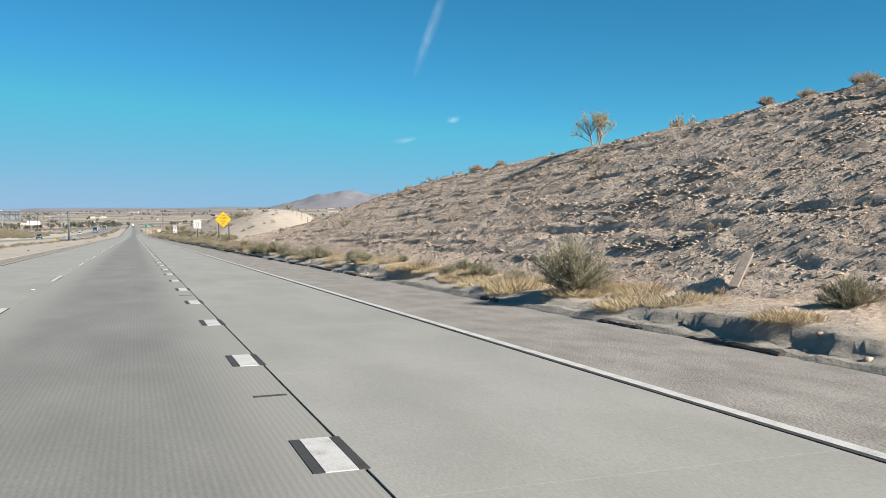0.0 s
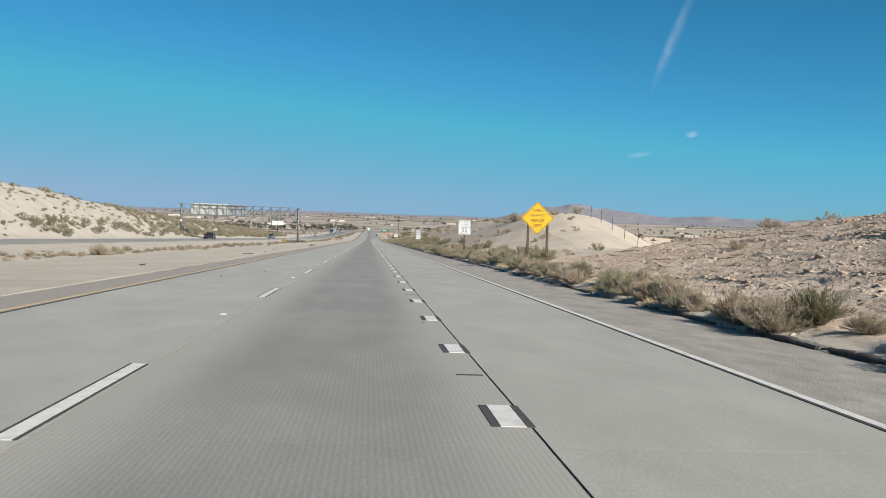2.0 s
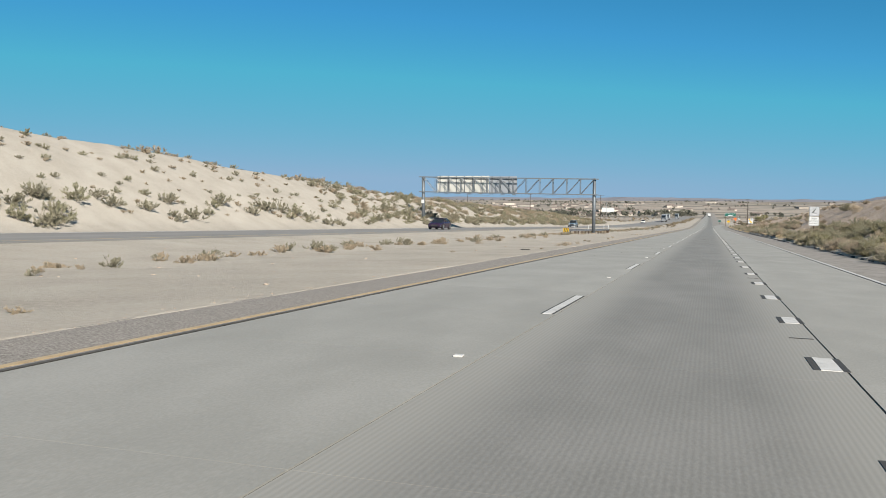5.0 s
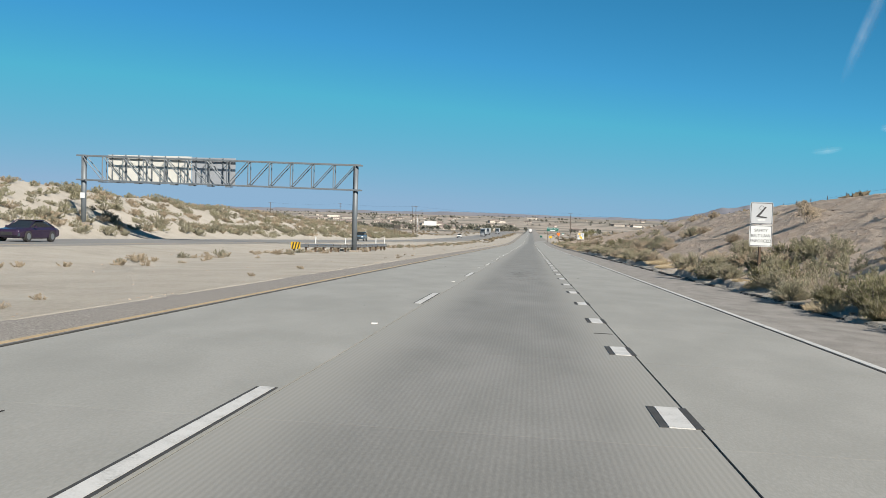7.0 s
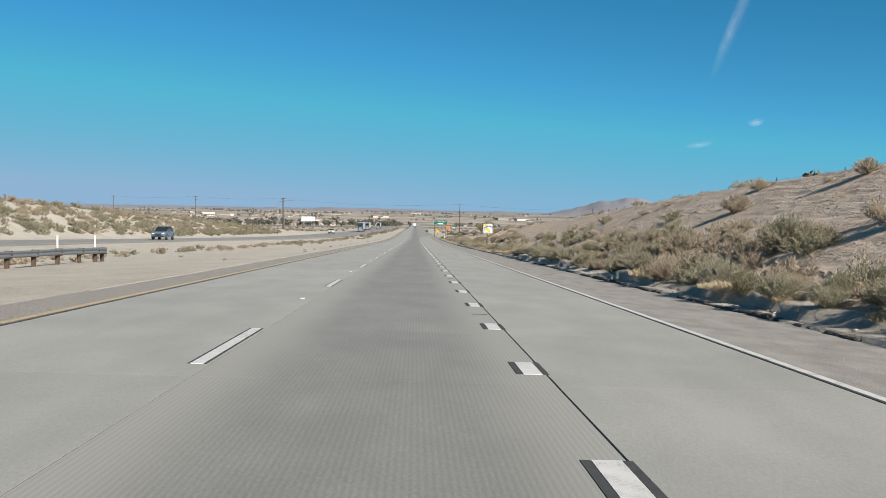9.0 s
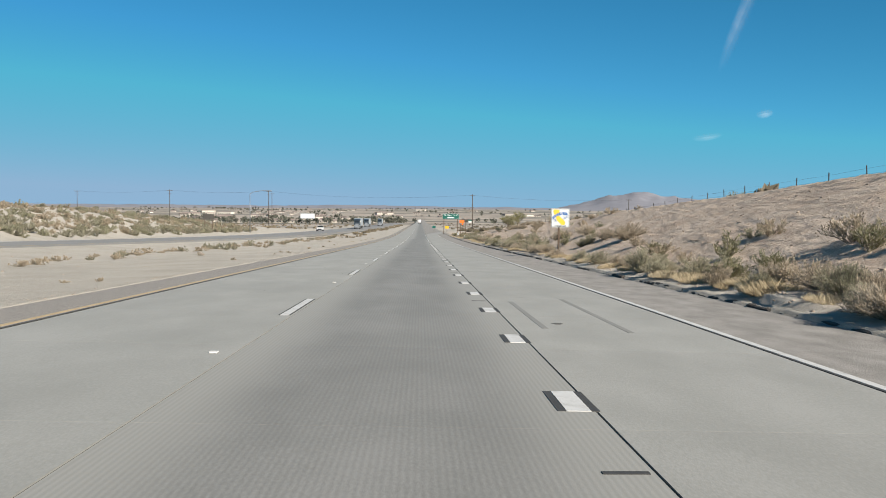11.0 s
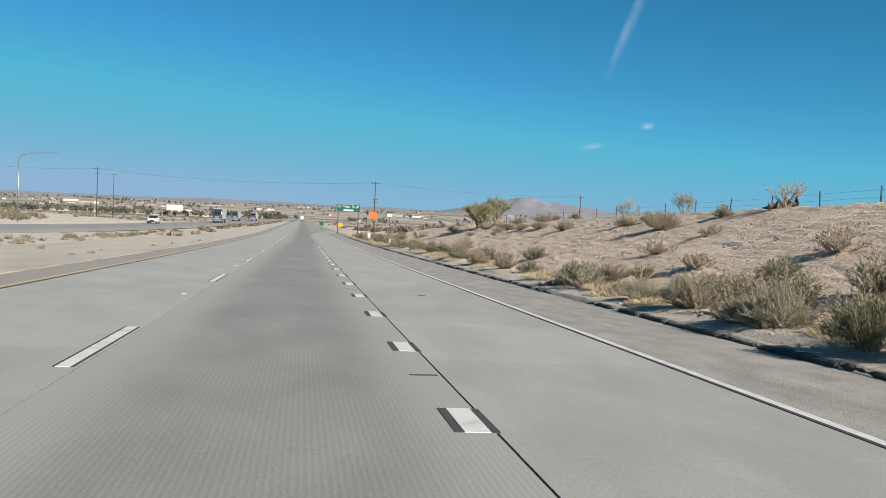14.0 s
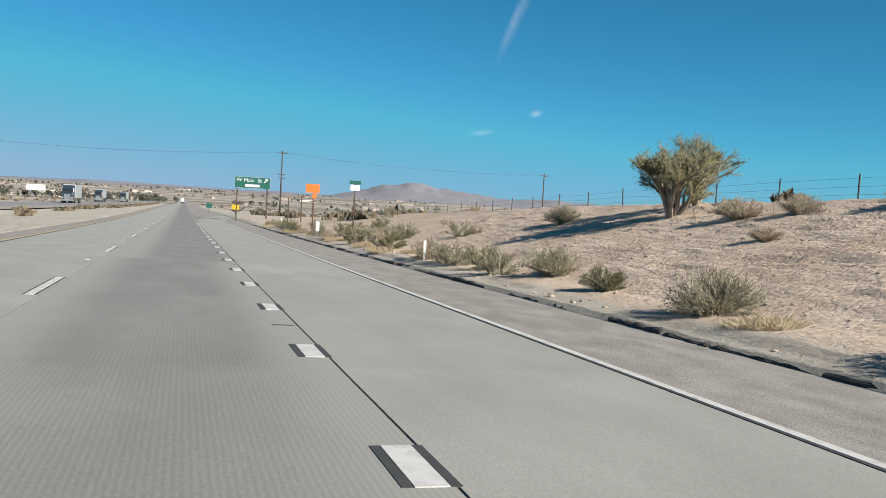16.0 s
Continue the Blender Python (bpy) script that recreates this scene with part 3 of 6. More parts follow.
def build_ground():
    far = list(np.geomspace(200, 4700, 16))
    xs = sorted([-f for f in far] + list(np.arange(-190, -62, 9.0)) + list(np.arange(-62, -43, 1.2)) + [-42.2, -41.2, -40.9, -40.6, -34, -27.6, -27.3] + list(np.arange(-27, -8.4, 1.0)) + [-8.4, -8.0, -7.8, -7.65, -7.53, -7.43, -7.40, -7.3, 0.0, 6.9]
                + list(np.arange(7.08, 8.9, 0.11)) + list(np.arange(8.9, 19, 0.09)) + list(np.arange(19.1, 20, 0.3)) + list(np.arange(20, 40, 1.0)) + list(np.arange(42, 190, 9.0)) + far)
    ys = list(np.arange(-70, -6, 3.0)) + list(np.arange(-6, 62, 0.14)) + list(np.arange(62, 112, 0.25)) + list(np.arange(112, 195, 1.0)) + list(np.arange(195, 470, 0.45)) + list(np.arange(470, 800, 5.0)) + list(np.arange(810, 1400, 20.0)) + list(np.arange(1420, 4850, 70.0))
    xs, ys = np.array(xs), np.array(ys)
    X, Y = np.meshgrid(xs, ys)
    Z = ground_z(X, Y)
    nx, ny = len(xs), len(ys)
    co = np.stack([X, Y, Z], -1).reshape(-1, 3)
    i = (np.arange(ny - 1)[:, None] * nx + np.arange(nx - 1)[None, :]).ravel()
    quads = np.stack([i, i + 1, i + 1 + nx, i + nx], -1)
    me = bpy.data.meshes.new("ground")
    me.vertices.add(len(co))
    me.vertices.foreach_set("co", co.ravel())
    me.loops.add(quads.size)
    me.loops.foreach_set("vertex_index", quads.ravel())
    me.polygons.add(len(quads))
    me.polygons.foreach_set("loop_start", np.arange(0, quads.size, 4))
    me.update(calc_edges=True)
    stony = smooth(7.2, 8.6, X) * (1 - 0.72 * smooth(104, 116, Y) * (1 - smooth(195, 215, Y)))  * (1 - smooth(500, 600, Y))
    scrub = np.clip(smooth(520, 760, Y) * smooth(9, 30, np.abs(X + 17) - 12), 0, 1) * 0.85 + 0 * X
    scrub = np.maximum(scrub, 0.9 * smooth(850, 1050, Y))
    for name, val in (("stony", stony), ("scrub", scrub)):
        at = me.attributes.new(name, "FLOAT", "POINT")
        at.data.foreach_set("value", val.ravel().astype(np.float32))
    me.materials.append(M_GROUND)
    me.shade_smooth()
    return tagged(new("ground", me), "pale sandy desert ground with a stony cut slope", "ground", kind="structure")


GROUND = build_ground()


def lane_z(x, y):
    return float(road_z(y)) + CROSS * x


def ribbon(name, xa, xb, y0, y1, mat, up=0.0, thick=0.3, step=6.0, level=None, parent=None, label="", bend=None):
    """A strip of pavement or paint along the road, with thickness; bend(y) shifts it sideways."""
    n = max(2, int((y1 - y0) / step) + 1)
    vs, fs = [], []
    for y in np.linspace(y0, y1, n):
        sh = bend(y) if bend else 0.0
        for x in (xa, xb):
            z = (float(road_z(y)) + level if level is not None else lane_z(x + sh, y)) + up
            vs += [(x + sh, y, z), (x + sh, y, z - thick)]
    for k in range(n - 1):
        a, b = 4 * k, 4 * k + 4
        fs += [(a, a + 2, b + 2, b), (a + 1, a, b, b + 1), (a + 2, a + 3, b + 3, b + 2), (a + 1, b + 1, b + 3, a + 3)]
    fs += [(0, 1, 3, 2), (4 * n - 4, 4 * n - 2, 4 * n - 1, 4 * n - 3)]
    return mesh_ob(name, vs, fs, mat, parent, label)


X_YELLOW, X_DASH, X_DOT, X_EDGE, X_KERB = -6.22, -2.5, 1.15, 4.52, 7.0
JOINTS = (-6.02, -2.36, 1.32, 4.40)     # lengthwise joints between the lanes

ROAD = tagged(ribbon("road", -7.55, 7.02, -60, 1700, M_JOINT, up=-0.012, thick=0.25, step=8), "worn concrete freeway carriageway with three lanes", "road", kind="structure")
tagged(ribbon("right_shoulder", 4.42, X_KERB + 0.05, -60, 560, M_ASPHALT, up=-0.004, thick=0.2, step=4), "brownish asphalt shoulder beside the lanes", "road shoulder", kind="structure")
tagged(ribbon("left_shoulder", -7.5, -6.04, -60, 900, M_GRAVEL, up=-0.003, thick=0.2, step=4), "gravelly grey asphalt shoulder beside the median", "road shoulder", kind="structure")
OPP = tagged(ribbon("far_carriageway", -40.6, -27.4, -60, 1200, M_OPP, level=0.36, thick=0.3, step=8, bend=lambda y: 10 * float(smooth(300, 700, y))), "grey asphalt carriageway of the other direction", "road", kind="structure")
ribbon("edge_line", -40.1, -39.95, -60, 1100, M_WHITE, level=0.366, thick=0.01, step=8, parent=OPP, bend=lambda y: 10 * float(smooth(300, 700, y)))
ribbon("edge_line", -28.6, -28.45, -60, 1100, M_YELLOWPAINT, level=0.366, thick=0.01, step=8, parent=OPP, bend=lambda y: 10 * float(smooth(300, 700, y)))
ribbon("gore_pavement", JOINTS[2] + 0.01, 7.0, 528, 1700, M_ASPHALT, up=-0.006, thick=0.1, parent=ROAD)
# lanes past the last single slabs
ribbon("lane_far", JOINTS[0] + 0.01, JOINTS[1] - 0.01, 452, 1700, M_LANE_LIGHT, up=0.0, thick=0.1, parent=ROAD)
ribbon("lane_far", JOINTS[1] + 0.01, JOINTS[2] - 0.012, 452, 1700, M_LANE_DARK, up=0.0, thick=0.1, parent=ROAD)
ribbon("exit_lane", JOINTS[2] + 0.01, JOINTS[3] - 0.0, 452, 760, M_LANE_LIGHT, up=0.002, thick=0.12, parent=ROAD, step=4, bend=lambda y: 34 * float(smooth(520, 820, y)) * 1.2)


# ---- road paint and markers ----
ribbon("edge_line", X_EDGE - 0.06, X_EDGE + 0.06, -60, 520, M_WHITE, up=0.005, thick=0.012, step=4, parent=ROAD, label="long white edge line")
ribbon("edge_line_border", X_EDGE - 0.11, X_EDGE - 0.065, -60, 520, M_BLACKPAINT, up=0.003, thick=0.012, step=4, parent=ROAD)
ribbon("yellow_line", X_YELLOW - 0.045, X_YELLOW + 0.045, -60, 900, M_YELLOWPAINT, up=0.006, thick=0.012, step=4, parent=ROAD, label="dusty yellow median line")
ribbon("seam", -6.10, -6.04, -60, 600, M_JOINT, up=0.004, thick=0.012, step=4, parent=ROAD)


def flat_paint(name, w, length, mat):
    me = bpy.data.meshes.new(name)
    bm = bm_box(w, length, 0.012)
    bm.to_mesh(me)
    bm.free()
    me.materials.append(mat)
    return me


ME_DASH, ME_DASH_B = flat_paint("dash", 0.14, 3.66, M_WHITE), flat_paint("dash_border", 0.03, 3.66, M_BLACKPAINT)
ME_DOT, ME_DOT_B = flat_paint("dot", 0.21, 0.92, M_WHITE), flat_paint("dot_border", 0.07, 0.92, M_BLACKPAINT)
ME_SCAR = flat_paint("marker_scar", 0.30, 0.06, M_BLACKPAINT)


def on_road(me, name, x, y, up, turn=0.0):
    ob = new(name, me)
    ob.parent = ROAD
    s = (lane_z(x, y + 0.5) - lane_z(x, y - 0.5))
    ob.matrix_local = pose(x, y, lane_z(x, y) + up, math.degrees(s), -math.degrees(CROSS), turn)
    return ob


for k in range(-2, 60):
    y = 3.2 + 14.63 * k
    on_road(ME_DASH, "dash", X_DASH, y, 0.001)
    for s in (-1, 1):
        on_road(ME_DASH_B, "dash_border", X_DASH + s * 0.088, y, -0.001)
for k in range(-4, 112):
    y = 1.14 + 4.616 * k
    on_road(ME_DOT, "dot", X_DOT + 0.02, y, 0.001)
    for s in (-1, 1):
        on_road(ME_DOT_B, "dot_border", X_DOT + 0.02 + s * 0.145, y, -0.001)
    if k % 3 == 1:
        on_road(ME_SCAR, "marker_scar", X_DOT - 0.03, y + 2.25, 0.0, random.uniform(-3, 3))

bm = bm_box(0.10, 0.10, 0.02, (0, 0, 0.01), 0.006)
ME_MARK = bpy.data.meshes.new("lane_marker")
bm.to_mesh(ME_MARK)
bm.free()
ME_MARK.materials.append(M_WHITE)
for k in range(0, 36):
    on_road(ME_MARK, "lane_marker", X_DASH - 0.1, 3.2 + 14.63 * (k + 0.55), 0.0)


M_SKID = material("skid_rubber", ((0.147, 0.147, 0.138), (0.181, 0.18, 0.171)), 2, 30, 0.8, stretch=(1, 0.3, 1))
M_PATCH = material("dark_patch", ((0.0466, 0.0452, 0.0412), (0.0865, 0.0831, 0.0765)), 5, 40, 0.9)
for xs_, y0_, y1_ in ((1.81, 307.2, 312.6), (3.08, 306.8, 313.6)):
    ribbon("skid_mark", xs_ - 0.05, xs_ + 0.05, y0_, y1_, M_SKID, up=0.003, thick=0.012, step=1.0, parent=ROAD)
for xs_, ys_, rx_ in ((2.12, 308.0, 0.085), (2.89, 52.4, 0.085), (3.32, 240.3, 0.09), (2.78, 394.5, 0.11)):
    vs_ = [(xs_ + rx_ * math.cos(a) * (1 + 0.25 * math.sin(3 * a)), ys_ + 1.5 * rx_ * math.sin(a), lane_z(xs_ + rx_ * math.cos(a), ys_ + 1.5 * rx_ * math.sin(a)) + 0.004) for a in np.linspace(0, 6.283, 15)[:-1]]
    mesh_ob("road_patch", vs_ + [(x_, y_, z_ - 0.01) for x_, y_, z_ in vs_], [tuple(range(14))] + [(i_, i_ + 14, (i_ + 1) % 14 + 14, (i_ + 1) % 14) for i_ in range(14)], M_PATCH, ROAD, "small dark patch in the concrete")

# ---- broken asphalt kerb at the foot of the slope ----
KERB = tagged(new("kerb"), "broken dark asphalt kerb along the shoulder", "kerb", kind="structure")
ME_KERBS = []
for v in range(6):
    L = (1.7, 2.3, 1.3, 2.0, 0.9, 2.6)[v]
    n = 12
    vs, fs = [], []
    rnd = random.Random(40 + v)
    for i in range(n):
        y = L * (i / (n - 1) - 0.5)
        a, b, c = rnd.uniform(-0.02, 0.02), rnd.uniform(-0.045, 0.02), rnd.uniform(-0.04, 0.04)
        e = 0.85 if i in (0, n - 1) else 1.0
        vs += [(-0.09 + a, y, -0.12), (-0.08 + a, y, 0.085 * e + b * 0.7), (-0.045 + a, y, 0.112 * e + b * 0.7), (0.06 + c, y, 0.108 * e + b * 0.7), (0.12, y, -0.12)]
    for i in range(n - 1):
        for j in range(4):
            a = 5 * i + j
            fs.append((a, a + 1, a + 6, a + 5))
    fs += [(4, 3, 2, 1, 0), tuple(5 * n - 5 + j for j in range(5))]
    me = bpy.data.meshes.new("kerb_piece")
    me.from_pydata(vs, [], [tuple(reversed(f)) for f in fs])
    me.materials.append(M_DIKE)
    ME_KERBS.append((me, L))
y, rnd = -30.0, random.Random(7)
while y < 520:
    me, L = rnd.choice(ME_KERBS)
    if rnd.random() > (0.55 if y < 24 else 0.17):
        ob = new("kerb_piece", me)
        ob.parent = KERB
        yy = y + L / 2
        ob.matrix_local = pose(X_KERB + 0.1 + rnd.uniform(-0.05, 0.05), yy, lane_z(X_KERB, yy) + rnd.uniform(-0.07, -0.012), -1.5 + rnd.uniform(-1, 1), rnd.uniform(-5, 5), rnd.uniform(-1.6, 1.6))
    y += L + rnd.uniform(-0.02, 0.18)


# ---- signs ----
def wood_post(parent, x, y, z0, z1, w=0.10, d=0.15):
    return part("post", bm_box(w, d, z1 - z0, (x, y, (z0 + z1) / 2), 0.008), M_POSTWOOD, parent, "brown weathered wooden post")


def panel(parent, w, h, at, mat, border=None, r=0.05, name="panel", label=""):
    p = part(name, bm_plate(rounded(w, h, r), 0.012), mat, parent, label)
    p.location = at
    if border:
        bm = bmesh.new()
        o, i = rounded(w - 0.04, h - 0.04, r * 0.8), rounded(w - 0.09, h - 0.09, r * 0.6)
        vo = [bm.verts.new((x, 0, z)) for x, z in o]
        vi = [bm.verts.new((x, 0, z)) for x, z in i]
        for k in range(len(vo)):
            j = (k + 1) % len(vo)
            bm.faces.new((vo[k], vo[j], vi[j], vi[k]))
        b = part("border", bm, border, p)
        b.location = (0, -0.003, 0)
    return p


def sign_base(x, y):
    return ground_at(x, y) - 0.25


# yellow diamond
y, x = 104.9, 9.77
zc = 0.09
z0 = sign_base(x, y)
s = thing("warning_sign", pose(x, y, z0), "yellow diamond road sign with dark letters on two wooden posts", "road sign")
for dx in (-0.52, 0.62):
    wood_post(s, dx, 0.1, 0, zc - z0 + (0.25 if dx < 0 else 0.15), 0.12, 0.16)
d = part("panel", bm_plate([(0, -0.98), (0.98, 0), (0, 0.98), (-0.98, 0)], 0.015), M_SIGNYELLOW, s, "yellow diamond panel")
d.location = (0, 0, zc - z0)
bm = bmesh.new()
o = [bm.verts.new(v) for v in ((0, 0, -0.94), (0.94, 0, 0), (0, 0, 0.94), (-0.94, 0, 0))]
i = [bm.verts.new(v) for v in ((0, 0, -0.90), (0.90, 0, 0), (0, 0, 0.90), (-0.90, 0, 0))]
for k in range(4):
    bm.faces.new((o[k], o[(k + 1) % 4], i[(k + 1) % 4], i[k]))
b = part("border", bm, M_BLACK, d)
b.location = (0, -0.003, 0)
for k, t in enumerate(("THRU", "TRAFFIC", "MERGE", "LEFT")):
    lettering("lettering", t, 0.265, (0, -0.004, 0.44 - 0.30 * k), M_REDLETTER, d, wide=0.95)

# towing speed limit
x, y = 8.98, 137.2
z0 = sign_base(x, y)
zt, zb = -0.26, -1.63
s = thing("speed_limit_sign", pose(x, y, z0), "white towing speed limit sign on a single wooden post", "road sign")
wood_post(s, 0.02, 0.1, 0, zt - z0 - 0.1, 0.14, 0.16)
p = panel(s, 1.18, zt - zb, (0, 0, (zt + zb) / 2 - z0), M_SIGNWHITE, M_BLACK, 0.07)
for t, sz, dz in (("ALL VEHICLES", 0.18, 0.49), ("WHEN", 0.23, 0.27), ("TOWING", 0.23, 0.05), ("55", 0.58, -0.27), ("MAXIMUM", 0.18, -0.55)):
    lettering("lettering", t, sz, (0, -0.004, dz), M_BLACK, p)

# seat belt signs
x, y = 9.5, 225.6
z0 = sign_base(x, y)
s = thing("seat_belt_sign", pose(x, y, z0), "two white seat belt signs stacked on a wooden post", "road sign")
wood_post(s, 0, 0.1, 0, -2.75 - z0)
p = panel(s, 0.93, 0.93, (0, 0, -2.64 - 0.465 - z0), M_SIGNGREY, M_BLACK, 0.06, label="upper panel with a seat belt symbol")
part("belt_symbol", bm_plate([(-0.23, -0.15), (-0.10, -0.17), (0.22, -0.20), (0.22, -0.15), (-0.08, -0.11), (0.20, 0.26), (0.14, 0.28)], 0.004, y=-0.006), M_BLACK, p)
part("head_ring", bm_tube([(0.09 * math.cos(a), -0.004, 0.23 + 0.09 * math.sin(a)) for a in np.linspace(0, 6.28, 17)], 0.008, 5), M_BLACK, p)
part("seat_mark", bm_plate([(-0.13, -0.31), (0.13, -0.31), (0.17, -0.24), (-0.17, -0.24)], 0.004, y=-0.006), M_SIGNWHITE, p)
p = panel(s, 0.93, 0.90, (0, 0, -2.64 - 1.41 - z0), M_SIGNWHITE, M_BLACK, 0.06, label="lower panel with lettering")
for k, t in enumerate(("SAFETY", "BELT LAW", "ENFORCED")):
    lettering("lettering", t, 0.185, (0, -0.004, 0.22 - 0.22 * k), M_BLACK, p, wide=0.92)

# click it or ticket
x, y = 8.95, 350.9
z0 = sign_base(x, y)
zt, zb = -6.27, -7.50
s = thing("seat_belt_campaign_sign", pose(x, y, z0), "white sign with gold state outline and blue banners on post", "road sign")
wood_post(s, -0.08, 0.1, 0, zt - z0 - 0.2, 0.11, 0.15)
p = panel(s, 1.20, zt - zb, (0, 0, (zt + zb) / 2 - z0), M_SIGNWHITE, M_BLACK, 0.05)
state = [(-0.41, 0.555), (-0.05, 0.535), (-0.06, 0.33), (-0.10, 0.15), (0.25, -0.165), (0.325, -0.28), (0.27, -0.46), (0.05, -0.445), (0.01, -0.37), (-0.23, -0.15), (-0.30, 0.09), (-0.41, 0.26), (-0.47, 0.43)]
part("state_outline", bm_plate(state[::-1], 0.004, y=-0.006), M_SIGNGOLD, p)
line = [(-0.51, -0.04), (-0.46, 0.03), (-0.38, 0.10), (-0.28, 0.165), (-0.17, 0.215), (-0.06, 0.25)]
part("banner", bm_plate([(a + 0.035, b - 0.075) for a, b in line] + [(a - 0.02, b + 0.08) for a, b in line[::-1]], 0.004, y=-0.011), M_SIGNBLUE, p)
for xx, zz, rot, ch in ((-0.45, 0.03, 42, "C"), (-0.365, 0.105, 36, "L"), (-0.295, 0.155, 30, "I"), (-0.215, 0.195, 24, "C"), (-0.11, 0.24, 18, "K")):
    lettering("lettering", ch, 0.165, (xx, -0.015, zz), M_SIGNWHITE, p, turn=rot)
part("buckle", bm_plate([(-0.05, 0.19), (0.085, 0.215), (0.08, 0.345), (-0.10, 0.365)], 0.004, y=-0.013), M_SIGNBLUE, p)
part("buckle_slot", bm_plate([(0.0, 0.255), (0.05, 0.26), (0.05, 0.315), (0.0, 0.31)], 0.004, y=-0.017), M_SIGNWHITE, p)
part("tongue", bm_plate([(0.17, 0.18), (0.33, 0.195), (0.455, 0.18), (0.48, 0.27), (0.40, 0.35), (0.29, 0.39), (0.12, 0.36)], 0.004, y=-0.011), M_SIGNBLUE, p)
lettering("lettering", "IT", 0.165, (0.30, -0.015, 0.285), M_SIGNWHITE, p, turn=-10)
lettering("lettering", "OR", 0.135, (-0.34, -0.012, -0.165), M_SIGNBLUE, p, turn=-4)
lettering("lettering", "TICKET", 0.125, (0.35, -0.012, 0.03), M_SIGNBLUE, p, turn=32)
for pts in ([(-0.50, -0.05), (-0.47, -0.15), (-0.38, -0.235), (-0.22, -0.25)], [(-0.47, -0.08), (-0.36, -0.11), (-0.26, -0.10)], [(0.16, -0.09), (0.30, -0.06), (0.44, 0.02), (0.525, 0.11), (0.515, 0.20), (0.47, 0.25)], [(0.15, 0.05), (0.30, 0.12), (0.42, 0.19)]):
    part("banner_edge", bm_tube([(a, -0.008, b) for a, b in pts], 0.006, 4), M_SIGNBLUE, p)
lettering("lettering", "MINIMUM $142", 0.11, (0.0, -0.015, -0.525), M_BLACK, p)

# green exit sign
xl, xr, y = 6.15, 10.78, 545.0
z0 = road_z(y) - 0.4
zt, zb = -7.68, -9.2
xc = (xl + xr) / 2
s = thing("exit_guide_sign", pose(xc, y, float(z0)), "large green exit guide sign with white letters on steel posts", "road sign")
z0 = float(z0)
for dx in (-1.95, 1.95):
    part("post", bm_box(0.16, 0.2, zt - z0 - 0.1, (dx, 0.14, (zt - z0 - 0.1) / 2), 0.01), M_POSTWOOD, s, "dark post")
p = panel(s, xr - xl, zt - zb, (0, 0, (zt + zb) / 2 - z0), M_SIGNGREEN, M_SIGNWHITE, 0.15, label="green panel")
for t, dx in (("W", -1.72), ("Main", -0.45), ("St", 0.92)):
    lettering("lettering", t, 0.72, (dx, -0.004, 0.3), M_SIGNWHITE, p)
part("arrow", bm_plate([(1.45, 0.12), (1.55, 0.04), (1.85, 0.36), (1.95, 0.24), (1.97, 0.6), (1.6, 0.56), (1.74, 0.47)], 0.004, y=-0.006), M_SIGNWHITE, p)
part("line_bar", bm_plate([(-0.95, -0.55), (0.95, -0.55), (0.95, -0.22), (-0.95, -0.22)], 0.004, y=-0.006), M_SIGNWHITE, p)

# orange work sign, small green and white sign, yellow and green plates
x, y = 9.2, 493.0
z0 = sign_base(x, y)
zt = -8.85
s = thing("orange_work_sign", pose(x, y, z0), "bright orange road work sign on a wooden post", "road sign")
wood_post(s, 0.1, 0.1, 0, zt - z0 - 0.05)
panel(s, 1.05, 0.66, (0, 0, zt - z0 - 0.33), M_SIGNORANGE, None, 0.04, label="orange panel")
a = part("arrow_plate", bm_plate([(-0.22, -0.12), (0.0, -0.30), (0.22, -0.02), (0.22, 0.14), (-0.12, 0.14)], 0.012), M_SIGNORANGE, s)
a.location = (0.15, 0, zt - z0 - 0.85)
x, y = 10.4, 482.0
z0 = sign_base(x, y)
zt = -8.62
s = thing("green_white_plate_sign", pose(x, y, z0), "small sign with green upper and white lower plate on a post", "road sign")
wood_post(s, 0, 0.08, 0, zt - z0 - 0.05, 0.09, 0.09)
panel(s, 0.75, 0.24, (0, 0, zt - z0 - 0.12), M_SIGNGREEN, None, 0.03, label="green plate")
panel(s, 0.62, 0.38, (0, 0, zt - z0 - 0.45), M_SIGNWHITE, None, 0.03, label="white plate")
for x, y, zt, w, h, mat, word in ((8.6, 585.0, -12.0, 1.3, 0.85, M_SIGNYELLOW, "yellow"), (4.6, 602.0, -12.25, 1.1, 0.85, M_SIGNGREEN, "green")):
    z0 = float(road_z(y)) - 0.4
    s = thing("exit_plate_sign", pose(x, y, z0), f"small {word} exit plate on a post at the ramp", "road sign")
    wood_post(s, 0, 0.08, 0, zt - z0 - 0.05, 0.09, 0.09)
    panel(s, w, h, (0, 0, zt - z0 - h / 2), mat, None, 0.03)


def delineator(x, y, h=1.0, w=0.22):
    z0 = ground_at(x, y) - 0.1
    s = thing("delineator_post", pose(x, y, z0), "white plastic marker post in the soil", "marker post")
    part("stake", bm_box(0.07, 0.03, h * 0.6, (0, 0.03, h * 0.3), 0.005), M_GALV, s)
    part("paddle", bm_plate(rounded(w, h * 0.55, 0.05), 0.02), M_SIGNWHITE, s).location = (0, 0, h * 0.72)


delineator(7.8, 480, 1.1)
delineator(8.2, 505, 1.0, 0.12)
delineator(7.9, 455, 0.8, 0.1)
for xx in (9.9, 11.2):
    z0 = sign_base(xx, 515)
    s = thing("wooden_marker_post", pose(xx, 515, z0), "bare dark wooden post among the shrubs", "post")
    wood_post(s, 0, 0, 0, 2.9, 0.13, 0.13)


